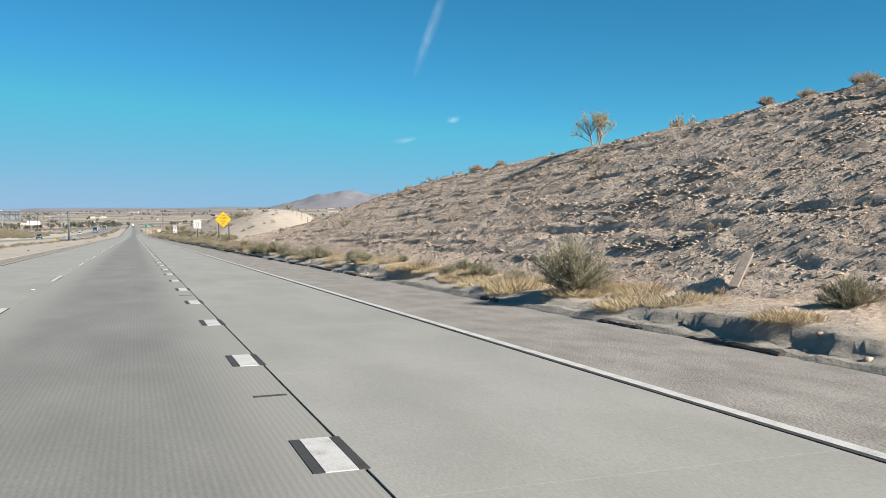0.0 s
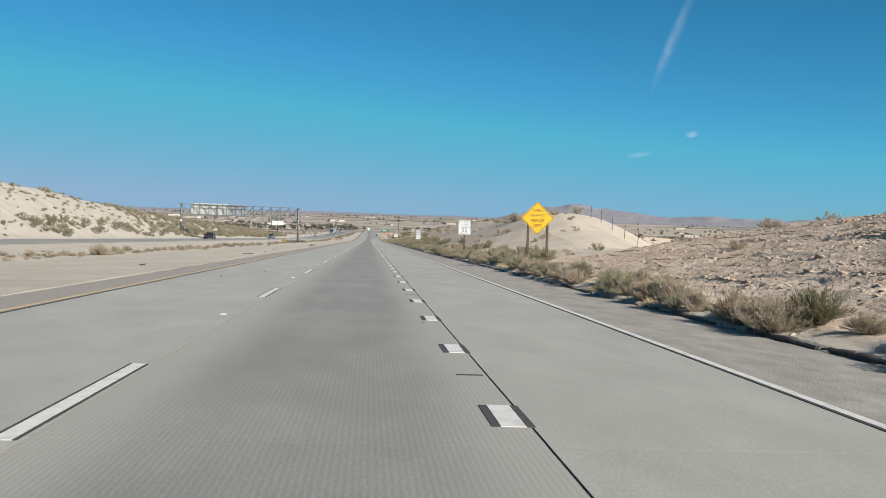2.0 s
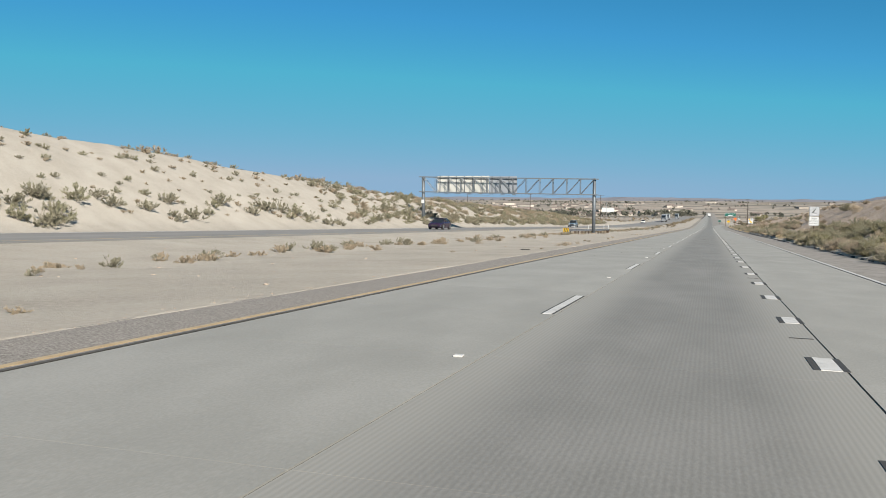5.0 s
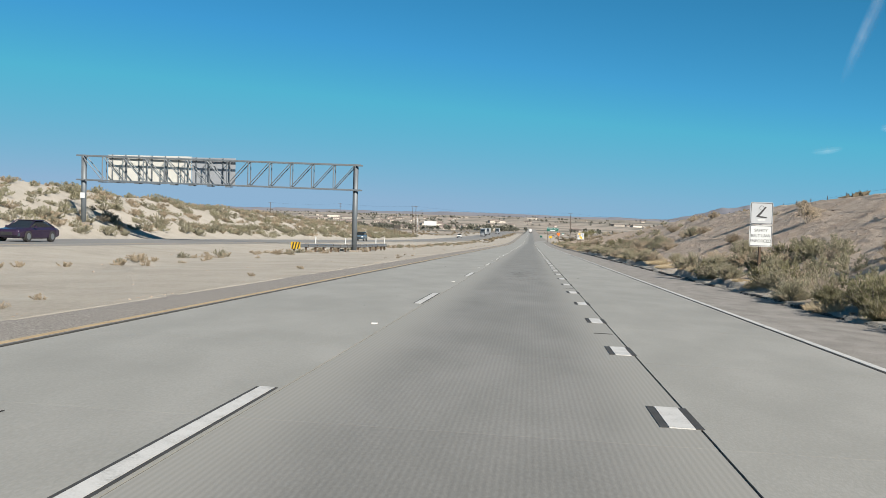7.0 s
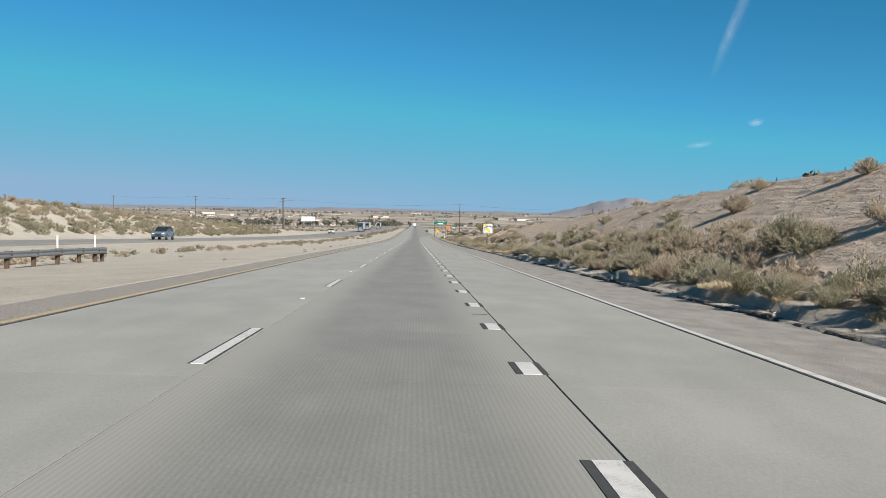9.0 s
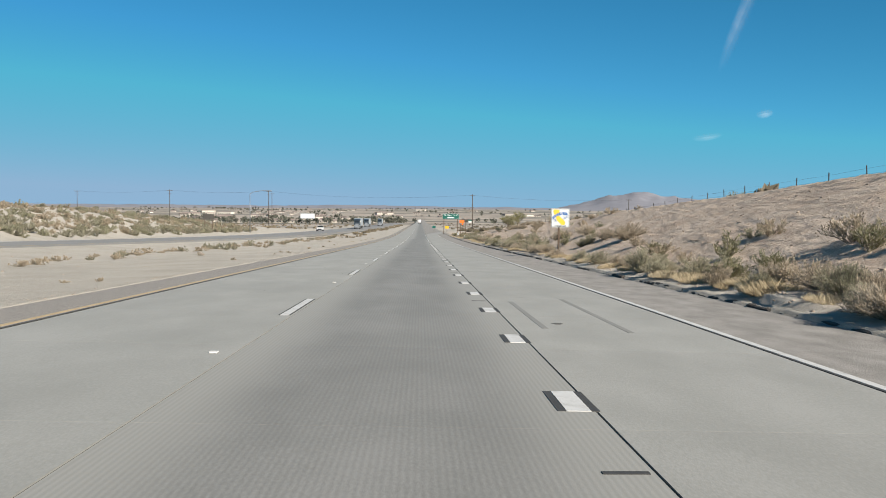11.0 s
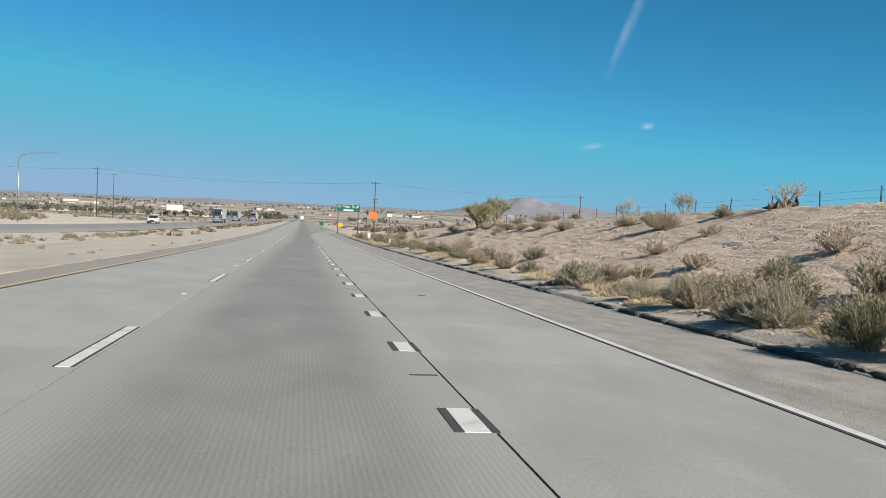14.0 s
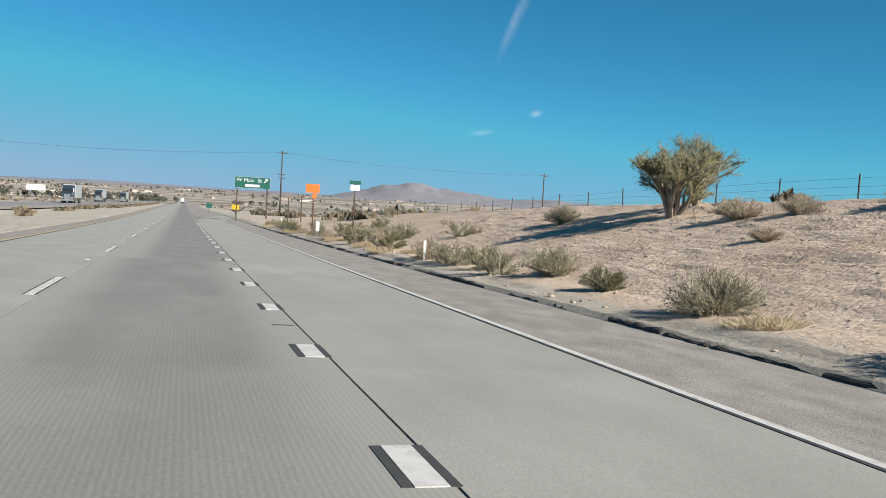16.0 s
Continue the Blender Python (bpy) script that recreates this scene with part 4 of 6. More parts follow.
# ---- overhead sign gantry over the other carriageway ----
def gantry():
    y = 273.5
    xl, xr = -45.6, -17.5
    zl, zr = ground_at(xl, y) - 0.3, ground_at(xr, y) - 0.3
    s = thing("sign_gantry", pose(xr, y, zr), "grey steel truss sign gantry spanning the other carriageway", "sign gantry")
    T = Matrix.Translation((-xr, -y, -zr))
    tl, tr, hgt = 1.40, 1.05, 2.45

    def at(x, top, dy):
        u = (x - xl) / (xr - xl)
        return T @ Vector((x, y + dy, tl + (tr - tl) * u - (0 if top else hgt)))

    for x, zz, ztop in ((xl, zl, tl), (xr, zr, tr)):
        part("column", bm_tube([T @ Vector((x, y, zz)), T @ Vector((x, y, ztop + 0.1))], 0.26, 14), M_GANTRY, s, "round steel column", True)
        part("column_base", bm_box(0.9, 0.9, 0.5, T @ Vector((x, y, zz + 0.2)), 0.03), M_GREYWOOD, s, "concrete footing")
    for top in (True, False):
        for dy in (-0.45, 0.45):
            part("chord", bm_box(xr - xl + 1.2, 0.13, 0.15, (at(xl, top, dy) + at(xr, top, dy)) / 2, 0.01, turn=pose(0, 0, 0, 0, math.degrees((tl - tr) / (xr - xl)), 0)), M_GANTRY, s)
    n = 13
    for dy in (-0.45, 0.45):
        for k in range(n + 1):
            x = xl + (xr - xl) * k / n
            part("strut", bm_tube([at(x, True, dy), at(x, False, dy)], 0.055, 6), M_GANTRY, s)
            if k < n:
                x2 = xl + (xr - xl) * (k + 1) / n
                a, b = (at(x, True, dy), at(x2, False, dy)) if k < n / 2 else (at(x, False, dy), at(x2, True, dy))
                part("diagonal", bm_tube([a, b], 0.05, 6), M_GANTRY, s)
    for k in range(n + 1):
        x = xl + (xr - xl) * k / n
        for top in (True, False):
            part("cross_tie", bm_tube([at(x, top, -0.45), at(x, top, 0.45)], 0.045, 6), M_GANTRY, s)
    # panels that face the other way, seen from behind
    for x0, x1, mat, word in ((-43.4, -34.6, M_PANELPALE, "pale"), (-34.55, -30.0, M_PANELBACK, "grey")):
        xm = (x0 + x1) / 2
        c = (at(xm, True, 0.75) + at(xm, False, 0.75)) / 2 + Vector((0, 0, 0.12))
        p = part("sign_panel", bm_box(x1 - x0, 0.06, 2.75, c, 0.01), mat, s, f"{word} back of a guide sign panel")
        for j in range(int((x1 - x0) / 1.4) + 1):
            xx = x0 + 0.5 + 1.4 * j
            if xx < x1 - 0.2:
                part("panel_bracket", bm_box(0.09, 0.12, 2.8, (at(xx, True, 0.66) + at(xx, False, 0.66)) / 2 + Vector((0, 0, 0.1)), 0.005), M_GANTRY, s)
    part("walkway", bm_box(13.6, 0.7, 0.06, (at(-43.5, False, -0.9) + at(-29.9, False, -0.9)) / 2 + Vector((0, 0, -0.1)), 0.01), M_GANTRY, s, "narrow maintenance walkway")
    for j in range(8):
        part("walkway_bracket", bm_box(0.5, 0.9, 0.10, at(-43.2 + 1.87 * j, False, -0.8) + Vector((0, 0, -0.17)), 0.01), M_GANTRY, s)
    part("identity_plate", bm_box(0.5, 0.02, 0.55, T @ Vector((xl, y - 0.28, zl + 3.2)), 0.004), M_SIGNWHITE, s)


gantry()


def guardrail():
    a, b = Vector((-19.3, 259.8)), Vector((-16.0, 288.6))
    s = thing("guardrail", pose(a.x, a.y, ground_at(a.x, a.y)), "galvanised steel guardrail on wooden posts round the gantry column", "guardrail")
    n = 15
    prof = [(0.0, 0.44), (0.07, 0.50), (0.0, 0.57), (0.0, 0.60), (0.07, 0.67), (0.0, 0.74)]
    vs, fs = [], []
    o = Vector((a.x, a.y, ground_at(a.x, a.y)))
    pts = []
    for k in range(n):
        q = a.lerp(b, k / (n - 1))
        x = q.x + (0.9 * (1 - k / 2) ** 2 * -0.4 if k < 2 else 0) - (0.8 * ((k - n + 3) / 2) ** 2 if k > n - 4 else 0)
        pts.append(Vector((x, q.y, ground_at(x, q.y))))
    for p in pts:
        for dx, z in prof:
            vs.append(p - o + Vector((dx, 0, z)))
    for k in range(n - 1):
        for j in range(5):
            i = 6 * k + j
            fs.append((i, i + 6, i + 7, i + 1))
    rail = mesh_ob("rail", vs, fs, M_GALV, s, "corrugated steel beam")
    so = rail.modifiers.new("thickness", "SOLIDIFY")
    so.thickness = 0.01
    for p in pts:
        q = p - o
        part("post", bm_box(0.15, 0.2, 0.95, q + Vector((-0.2, 0, 0.28)), 0.01), M_POSTWOOD, s)
        part("block", bm_box(0.16, 0.15, 0.34, q + Vector((-0.05, 0, 0.58)), 0.008), M_POSTWOOD, s)
    for k in (2, 6, 11, 13):
        part("reflector_post", bm_box(0.09, 0.03, 0.75, pts[k] - o + Vector((-0.2, 0, 1.0)), 0.01), M_SIGNWHITE, s, "white reflector post")
    m = part("end_marker", bm_box(0.8, 0.03, 0.6, pts[0] - o + Vector((0, -0.2, 0.6)), 0.01), M_SIGNYELLOW, s, "yellow marker with black slanted stripes")
    for j in range(3):
        x = -0.24 + 0.24 * j
        part("stripe", bm_plate([(x - 0.12, -0.28), (x, -0.28), (x + 0.14, 0.28), (x + 0.02, 0.28)], 0.004, y=-0.02), M_BLACK, m).location = pts[0] - o + Vector((0, -0.2, 0.6))


guardrail()


# ---- wire fence on the crest, poles and wires ----
def fence(xf, y0, y1, step):
    s = thing("wire_fence", pose(xf, y0, ground_at(xf, y0)), "thin steel post and wire fence along the crest", "fence")
    o = Vector((xf, y0, ground_at(xf, y0)))
    me = bpy.data.meshes.new("fence_post")
    bm = bm_box(0.05, 0.035, 1.75, (0, 0, 0.62), 0.005)
    bm_box(0.012, 0.06, 1.7, (0.02, 0, 0.6), 0, bm=bm)
    bm.to_mesh(me)
    bm.free()
    me.materials.append(M_FENCE)
    tops = []
    rnd = random.Random(int(y0))
    for y in np.arange(y0, y1, step):
        x = xf + 0.4 * math.sin(y * 0.05)
        p = Vector((x, y, ground_at(x, y)))
        ob = new("fence_post", me)
        ob.parent = s
        ob.matrix_local = Matrix.Translation(p - o) @ pose(0, 0, 0, rnd.uniform(-3, 3), rnd.uniform(-3, 3), rnd.uniform(0, 90))
        tops.append(p - o)
    for h in (0.4, 0.7, 1.0, 1.32):
        part("wire", bm_tube([t + Vector((0, 0, h)) for t in tops], 0.005, 4), M_WIRE, s)


fence(22.2, 58, 87, 3.3)
fence(27.0, 132, 164, 5.0)
fence(24.0, 196, 520, 4.5)


def utility_pole(x, y, top, arms, lean=0.0):
    z0 = float(ground_at(x, y)) - 0.5
    h = top - z0
    s = thing("utility_pole", pose(x, y, z0, 0, lean, 0), "dark wooden utility pole with crossarms", "utility pole", "utility poles along the valley")
    part("shaft", bm_tube([(0, 0, 0), (0, 0, h * 0.5), (0, 0, h)], 0.17, 8, taper=0.62), M_POLEWOOD, s, smooth=True)
    for k, dz in enumerate(arms):
        part("crossarm", bm_box(2.3 if k == 0 else 1.5, 0.11, 0.13, (0, -0.15, h - dz), 0.01, turn=pose(0, 0, 0, 0, 0, 25)), M_POLEWOOD, s)
        for dx in (-1.0, -0.45, 0.45, 1.0) if k == 0 else (-0.6, 0.6):
            part("insulator", bm_tube([(dx * 0.9, -0.15 + dx * 0.42, h - dz + 0.06), (dx * 0.9, -0.15 + dx * 0.42, h - dz + 0.26)], 0.05, 6), M_GALV, s)
    return Vector((x, y, top))


P1 = utility_pole(17.8, 599, -1.3, (0.5, 4.6, 5.3))
P2 = utility_pole(71.5, 596.5, -2.4, (0.5,))
PL = [utility_pole(x, y, z, (0.5, 1.8)) for x, y, z in ((-60.5, 647.4, 0.5), (-105.5, 668.5, 1.0), (-148.5, 680.2, 0.7))]
utility_pole(-75, 742, 1.4, (0.5,))
utility_pole(-210, 700, 0.6, (0.5,))
utility_pole(130, 600, -3.0, (0.5,))
utility_pole(49.7, 191.2, -2.0, (0.4,))
utility_pole(57, 205, -2.2, (0.4,))


def wire(a, b, sag, off):
    pts = []
    for k in range(15):
        u = k / 14
        pts.append(a.lerp(b, u) + Vector((off, off * 0.4, -0.3 - sag * 4 * u * (1 - u))))
    return pts


WIRES = [(P1, P2, 1.0), (PL[0], P1, 1.6), (PL[1], PL[0], 0.8), (PL[2], PL[1], 0.8)]
for k, (a, b, sag) in enumerate(WIRES):
    s = thing("overhead_wires", Matrix.Identity(4), "thin dark power wires strung between utility poles", "power line")
    for off in (-0.9, 0.9):
        part("wire", bm_tube(wire(a, b, sag, off), 0.012, 4), M_WIRE, s)


def street_light(x, y, top):
    z0 = ground_at(x, y) - 0.3
    h = top - z0
    s = thing("street_lamp", pose(x, y, z0), "tall grey steel street lamp with one long arm", "street lamp")
    part("pole", bm_tube([(0, 0, 0), (0, 0, h - 0.9)], 0.12, 8, taper=0.6), M_GALV, s, smooth=True)
    part("arm", bm_tube([(0, 0, h - 0.95), (0.6, 0, h - 0.5), (2.2, 0, h - 0.15), (4.6, 0, h)], 0.06, 6), M_GALV, s)
    part("lamp_head", bm_box(0.75, 0.3, 0.15, (4.9, 0, h - 0.02), 0.04), M_GALV, s)


street_light(-42.2, 513, -2.1)
# small sign seen from behind, beyond the other carriageway
z0 = ground_at(-45, 482)
s = thing("roadside_sign_back", pose(-45, 482, z0), "dark back of a road sign on two posts", "road sign")
for dx in (-0.8, 0.8):
    wood_post(s, dx, 0, -0.2, 3.6, 0.1, 0.1)
part("panel", bm_box(2.4, 0.03, 1.0, (0, -0.1, 3.1), 0.01), M_FENCE, s)
# billboard far down the valley
z0 = ground_at(-124, 1269)
s = thing("billboard", pose(-124, 1269, z0), "white billboard on a single steel column", "billboard")
part("column", bm_tube([(0, 0, -1), (0, 0, -18.0 - z0)], 0.6, 10), M_GALV, s)
part("board", bm_box(15.5, 0.8, 5.2, (0, 0, -15.2 - z0), 0.05), M_SIGNWHITE, s, "blank white board")
part("catwalk", bm_box(15.5, 1.0, 0.3, (0, -0.9, -17.9 - z0), 0.02), M_GALV, s)


# ---- desert plants ----
def shrub_meshes(seed, r, h, stems, leaves, leaf, upright=0.5, fork=3, cover=(0.25, 1.0), wide=1.0):
    """Twigs and leaves of a rounded shrub: stems fan out from the root and fork; leaves sit along the outer twigs."""
    rnd = random.Random(seed)
    tv, tf, lv, lf = [], [], [], []
    tips = []

    def stick(a, b, ra, rb):
        d = (b - a).normalized()
        u = d.orthogonal().normalized()
        w = d.cross(u)
        k = len(tv)
        for c, rr in ((a, ra), (b, rb)):
            for s in range(3):
                t = 2.094 * s
                tv.append(c + (u * math.cos(t) + w * math.sin(t)) * rr)
        for s in range(3):
            tf.append((k + s, k + (s + 1) % 3, k + 3 + (s + 1) % 3, k + 3 + s))

    for i in range(stems):
        az = rnd.uniform(0, 6.283)
        el = math.acos(rnd.uniform(0.12, 1.0) ** (1 - 0.5 * upright))
        reach = rnd.uniform(0.72, 1.05)
        dirv = Vector((math.sin(el) * math.cos(az), math.sin(el) * math.sin(az), math.cos(el)))
        end = Vector((dirv.x * r * reach, dirv.y * r * reach, max(0.12 * h, dirv.z * h * reach)))
        root = Vector((rnd.uniform(-0.1, 0.1) * r, rnd.uniform(-0.1, 0.1) * r, -0.08))
        mid = root.lerp(end, rnd.uniform(0.38, 0.55)) + Vector((rnd.uniform(-0.08, 0.08) * r, rnd.uniform(-0.08, 0.08) * r, 0.10 * h))
        stick(root, mid, 0.012, 0.008)
        stick(mid, end, 0.008, 0.003)
        tips.append((mid, end))
        for f in range(fork):
            s0 = root.lerp(mid, rnd.uniform(0.35, 1.0)) if f % 2 else mid.lerp(end, rnd.uniform(0.0, 0.7))
            e = s0 + (end - mid).length * rnd.uniform(0.45, 0.9) * (dirv + Vector((rnd.uniform(-0.8, 0.8), rnd.uniform(-0.8, 0.8), rnd.uniform(-0.1, 0.8)))).normalized()
            over = (e.x / r) ** 2 + (e.y / r) ** 2 + (e.z / h) ** 2
            if over > 1.05:
                e = e / math.sqrt(over / 1.05) * rnd.uniform(0.9, 1.04)
            if e.z < 0.03:
                e.z = 0.03 + rnd.random() * 0.1
            stick(s0, e, 0.005, 0.002)
            tips.append((s0, e))
    for i in range(leaves):
        a, b = tips[rnd.randrange(len(tips))]
        p = a.lerp(b, rnd.uniform(*cover)) + Vector((rnd.gauss(0, 0.02), rnd.gauss(0, 0.02), rnd.gauss(0, 0.02)))
        d = ((b - a).normalized() + Vector((rnd.uniform(-0.6, 0.6), rnd.uniform(-0.6, 0.6), rnd.uniform(-0.2, 0.7)))).normalized()
        u = d.orthogonal().normalized()
        u = Matrix.Rotation(rnd.uniform(0, 6.28), 3, d) @ u
        L, W = leaf * rnd.uniform(0.7, 1.5), leaf * rnd.uniform(0.1, 0.22) * wide
        k = len(lv)
        lv.extend((p - u * W, p + u * W, p + d * L))
        lf.append((k, k + 1, k + 2))
    return (tv, tf), (lv, lf)


def data(name, vf, mat):
    me = bpy.data.meshes.new(name)
    me.from_pydata([tuple(v) for v in vf[0]], [], vf[1])
    me.materials.append(mat)
    return me


def grass_mesh(seed, r, h, blades):
    rnd = random.Random(seed)
    v, f = [], []
    for i in range(blades):
        a, q = rnd.uniform(0, 6.283), r * math.sqrt(rnd.random())
        x, y = q * math.cos(a), q * math.sin(a)
        lean = Vector((rnd.gauss(0, 0.55) + 0.3 * x / r, rnd.gauss(0, 0.55) + 0.3 * y / r, 1)).normalized()
        hh = h * rnd.uniform(0.25, 1.0) ** 1.3 * 1.15 * (1 - 0.55 * (q / r) ** 2)
        w = Vector((math.cos(a + 1.3), math.sin(a + 1.3), 0)) * 0.0026
        k = len(v)
        p = Vector((x, y, -0.03))
        droop = Vector((lean.x, lean.y, 0)) * hh * 0.35
        v.extend((p - w, p + w, p + lean * hh + droop, p + lean * hh * 0.6 - w * 0.8))
        f.append((k, k + 1, k + 2, k + 3))
    return v, f


KINDS = {}


def kind(key, count, seed, leafmat, label, r, h, stems, leaves, leaf, upright=0.5, fork=3, cover=(0.25, 1.0)):
    KINDS[key] = []
    for v in range(count):
        rnd = random.Random(seed + v)
        t, l = shrub_meshes(seed * 10 + v, r * rnd.uniform(0.85, 1.15), h * rnd.uniform(0.85, 1.15), stems, leaves, leaf, upright, fork, cover)
        KINDS[key].append((data("branchwork", t, M_TWIG), data("foliage", l, leafmat), label))


kind("sage", 4, 100, M_SAGE, "grey-green desert shrub with fine twigs in sandy soil", 0.66, 0.64, 72, 9000, 0.034, 0.3, 6, (0.05, 1.0))
kind("olive", 3, 200, M_OLIVE, "olive-green creosote shrub beside the road", 0.58, 0.66, 50, 6000, 0.042, 0.4, 5, (0.05, 1.0))
kind("brown", 4, 300, M_BROWNLEAF, "dry brownish desert shrub on the slope", 0.66, 0.56, 70, 8000, 0.034, 0.25, 6, (0.05, 1.0))
kind("bare", 2, 400, M_BROWNLEAF, "nearly bare twiggy shrub", 0.6, 0.8, 55, 160, 0.04, 0.8, 4)
kind("low", 3, 500, M_BROWNLEAF, "small dry tuft of desert scrub", 0.45, 0.34, 30, 330, 0.06, 0.3, 2)
KINDS["straw"] = [(None, data("grass_tuft", grass_mesh(600 + v, 0.62, 0.27, 1900), M_STRAW), "tuft of dry golden grass") for v in range(4)]
PLANTS = [0]


def plant(key, x, y, s=1.0, group="", hs=None, rnd=random.Random(11)):
    tw, lf, label = rnd.choice(KINDS[key])
    name = "grass_tuft" if key == "straw" else "shrub"
    m = pose(x, y, ground_at(x, y) - 0.03 * s, rnd.uniform(-6, 6), rnd.uniform(-6, 6), rnd.uniform(0, 360)) @ Matrix.Diagonal((s, s * rnd.uniform(0.85, 1.15), hs or s * rnd.uniform(0.85, 1.15), 1))
    if tw is None:
        ob = new(name, lf)
    else:
        ob = new(name)
        for me, nm in ((tw, "branchwork"), (lf, "foliage")):
            c = new(nm, me)
            c.parent = ob
    ob.matrix_world = m
    PLANTS[0] += 1
    return tagged(ob, label, "grass" if key == "straw" else "shrub", group)


JOINED = {}


def scatter(bucket, key, x, y, s, rnd=random.Random(12)):
    """Notes one of many plants that are joined into one mesh of scrub."""
    if bucket == "slope" and x > 9.4 and any(a < y < b for a, b in ((230, 264), (340, 352), (404, 460))):
        return
    JOINED.setdefault(bucket, []).append((key, x, y, s, rnd.uniform(0, 6.283), rnd.uniform(0.8, 1.2), rnd.randrange(100)))


LITE = {}


def lite(key, seed, mat, r, h, stems, leaves, leaf, upright, wide=1.6, n=4):
    LITE[key] = ([[(np.array([tuple(p) for p in vf[0]]), np.array(vf[1])) for vf in shrub_meshes(seed + v, r, h, stems, leaves, leaf, upright, 4, (0.1, 1.0), wide)] for v in range(n)], mat)


lite("far_brown", 940, M_BROWNLEAF, 0.7, 0.55, 14, 520, 0.075, 0.2, 2.4)
lite("far_sage", 950, M_SAGE, 0.7, 0.6, 14, 520, 0.075, 0.2, 2.4)
lite("far_low", 960, M_BROWNLEAF, 0.5, 0.34, 9, 260, 0.07, 0.1, 2.4)
lite("far_olive", 970, M_FOOT, 0.75, 0.6, 14, 540, 0.075, 0.2, 2.4)
lite("sage", 900, M_SAGE, 0.66, 0.62, 26, 1700, 0.046, 0.3)
lite("brown", 910, M_BROWNLEAF, 0.66, 0.54, 26, 1700, 0.046, 0.25)
lite("low", 920, M_BROWNLEAF, 0.48, 0.32, 12, 600, 0.046, 0.2)
lite("olive", 930, M_OLIVE, 0.55, 0.66, 20, 1200, 0.052, 0.5)


def join_scatter(bucket, label):
    """The noted plants as one object for twigs and one for each leaf colour."""
    lots = {}
    lot = JOINED[bucket]
    heights = ground_z(np.array([p[1] for p in lot]), np.array([p[2] for p in lot]))
    for (key, x, y, s, turn, tall, pick), z in zip(lot, heights):
        variants, mat = LITE[key]
        z = z - 0.04 * s
        c, n = math.cos(turn), math.sin(turn)
        for vf, m in zip(variants[pick % len(variants)], (M_TWIG, mat)):
            co = vf[0]
            q = np.stack([(co[:, 0] * c - co[:, 1] * n) * s + x, (co[:, 0] * n + co[:, 1] * c) * s + y, co[:, 2] * s * tall + z], -1)
            V, F, base = lots.setdefault(m.name, [[], [], 0])
            V.append(q)
            F.append(vf[1] + base)
            lots[m.name][2] += len(co)
    for name, (V, F, _) in lots.items():
        V, F = np.concatenate(V), np.concatenate(F)
        tagged(fast_mesh("scrub", V, F, bpy.data.materials[name]), label, "scrub", kind="stuff")


rnd = random.Random(5)
# row along the kerb: sparse by the steep cut, dense further on
y = -4.0
while y < 520:
    dense = float(np.interp(y, [0, 15, 40, 60, 330, 440, 520], [0.25, 0.55, 1.1, 1.6, 1.75, 1.2, 0.9]))
    if rnd.random() < 0.9 and not any(a < y < b for a, b in ((231, 247), (332, 352), (394, 448))):
        k = rnd.choices(("sage", "brown", "olive", "straw", "bare"), (0.42, 0.24, 0.1, 0.2, 0.04))[0]
        if y < 30:
            k = rnd.choices(("straw", "low", "sage"), (0.7, 0.2, 0.1))[0]
        sc = rnd.uniform(0.8, 1.35) * float(np.interp(y, [30, 45, 100, 130, 330, 380], [0.7, 0.85, 0.9, 1.0, 1.0, 1.1])) * (1.0 if k != "straw" else 0.95)
        if y > 436 and k != "straw":
            scatter("slope", "sage" if k == "bare" else k, 7.75 + rnd.uniform(0, 1.0), y, sc)
        else:
            plant(k, (7.85 if y < 46 or y > 225 else 7.38) + rnd.uniform(-0.1, 0.9), y, sc, "shrubs along the kerb")
    y += rnd.uniform(1.1, 2.5) / dense * (1.0 if y < 330 else 1.15)
for i in range(60):
    yy = rnd.uniform(22, 500)
    plant("straw", 7.7 + rnd.uniform(-0.05, 0.8), yy, rnd.uniform(0.6, 1.1), "grass along the kerb")
# foot of the slope, second rank
for i in range(190):
    yy = rnd.choice((rnd.uniform(104, 160), rnd.uniform(110, 330), rnd.uniform(200, 330), rnd.uniform(330, 500)))
    scatter('slope', rnd.choice(("sage", "brown", "sage", "brown", "olive")), rnd.uniform(9.0, 12.0), yy, rnd.uniform(0.7, 1.5))
# scattered up the slopes and on the crest
for i in range(120):
    yy = rnd.choice((rnd.uniform(200, 330), rnd.uniform(330, 500), rnd.uniform(112, 190), rnd.uniform(20, 100)))
    xx = rnd.uniform(12, 22)
    scatter('slope', "low" if yy < 195 else rnd.choice(("brown", "sage", "brown", "low")), xx, yy, rnd.uniform(0.6, 1.5))
for i in range(36):
    yy = rnd.uniform(15, 500)
    scatter('slope', rnd.choice(("brown", "low", "sage")), rnd.uniform(17.5, 27), yy, rnd.uniform(0.9, 1.8))
for i in range(48):
    plant("straw", 7.75 + 1.1 * rnd.random(), rnd.uniform(11, 45), rnd.uniform(0.6, 1.15), "grass along the kerb")
for i in range(26):
    plant(rnd.choice(("low", "low", "sage")), 7.9 + 1.2 * rnd.random(), rnd.uniform(11, 45), rnd.uniform(0.4, 0.8), "shrubs along the kerb")
for i in range(34):
    scatter("slope", rnd.choice(("sage", "brown", "brown")), rnd.uniform(8.4, 9.4), rnd.uniform(255, 292), rnd.uniform(0.8, 1.4))
for i in range(34):
    scatter("slope", rnd.choice(("sage", "brown", "brown")), rnd.uniform(9.4, 12.5), rnd.uniform(264, 292), rnd.uniform(0.8, 1.4))
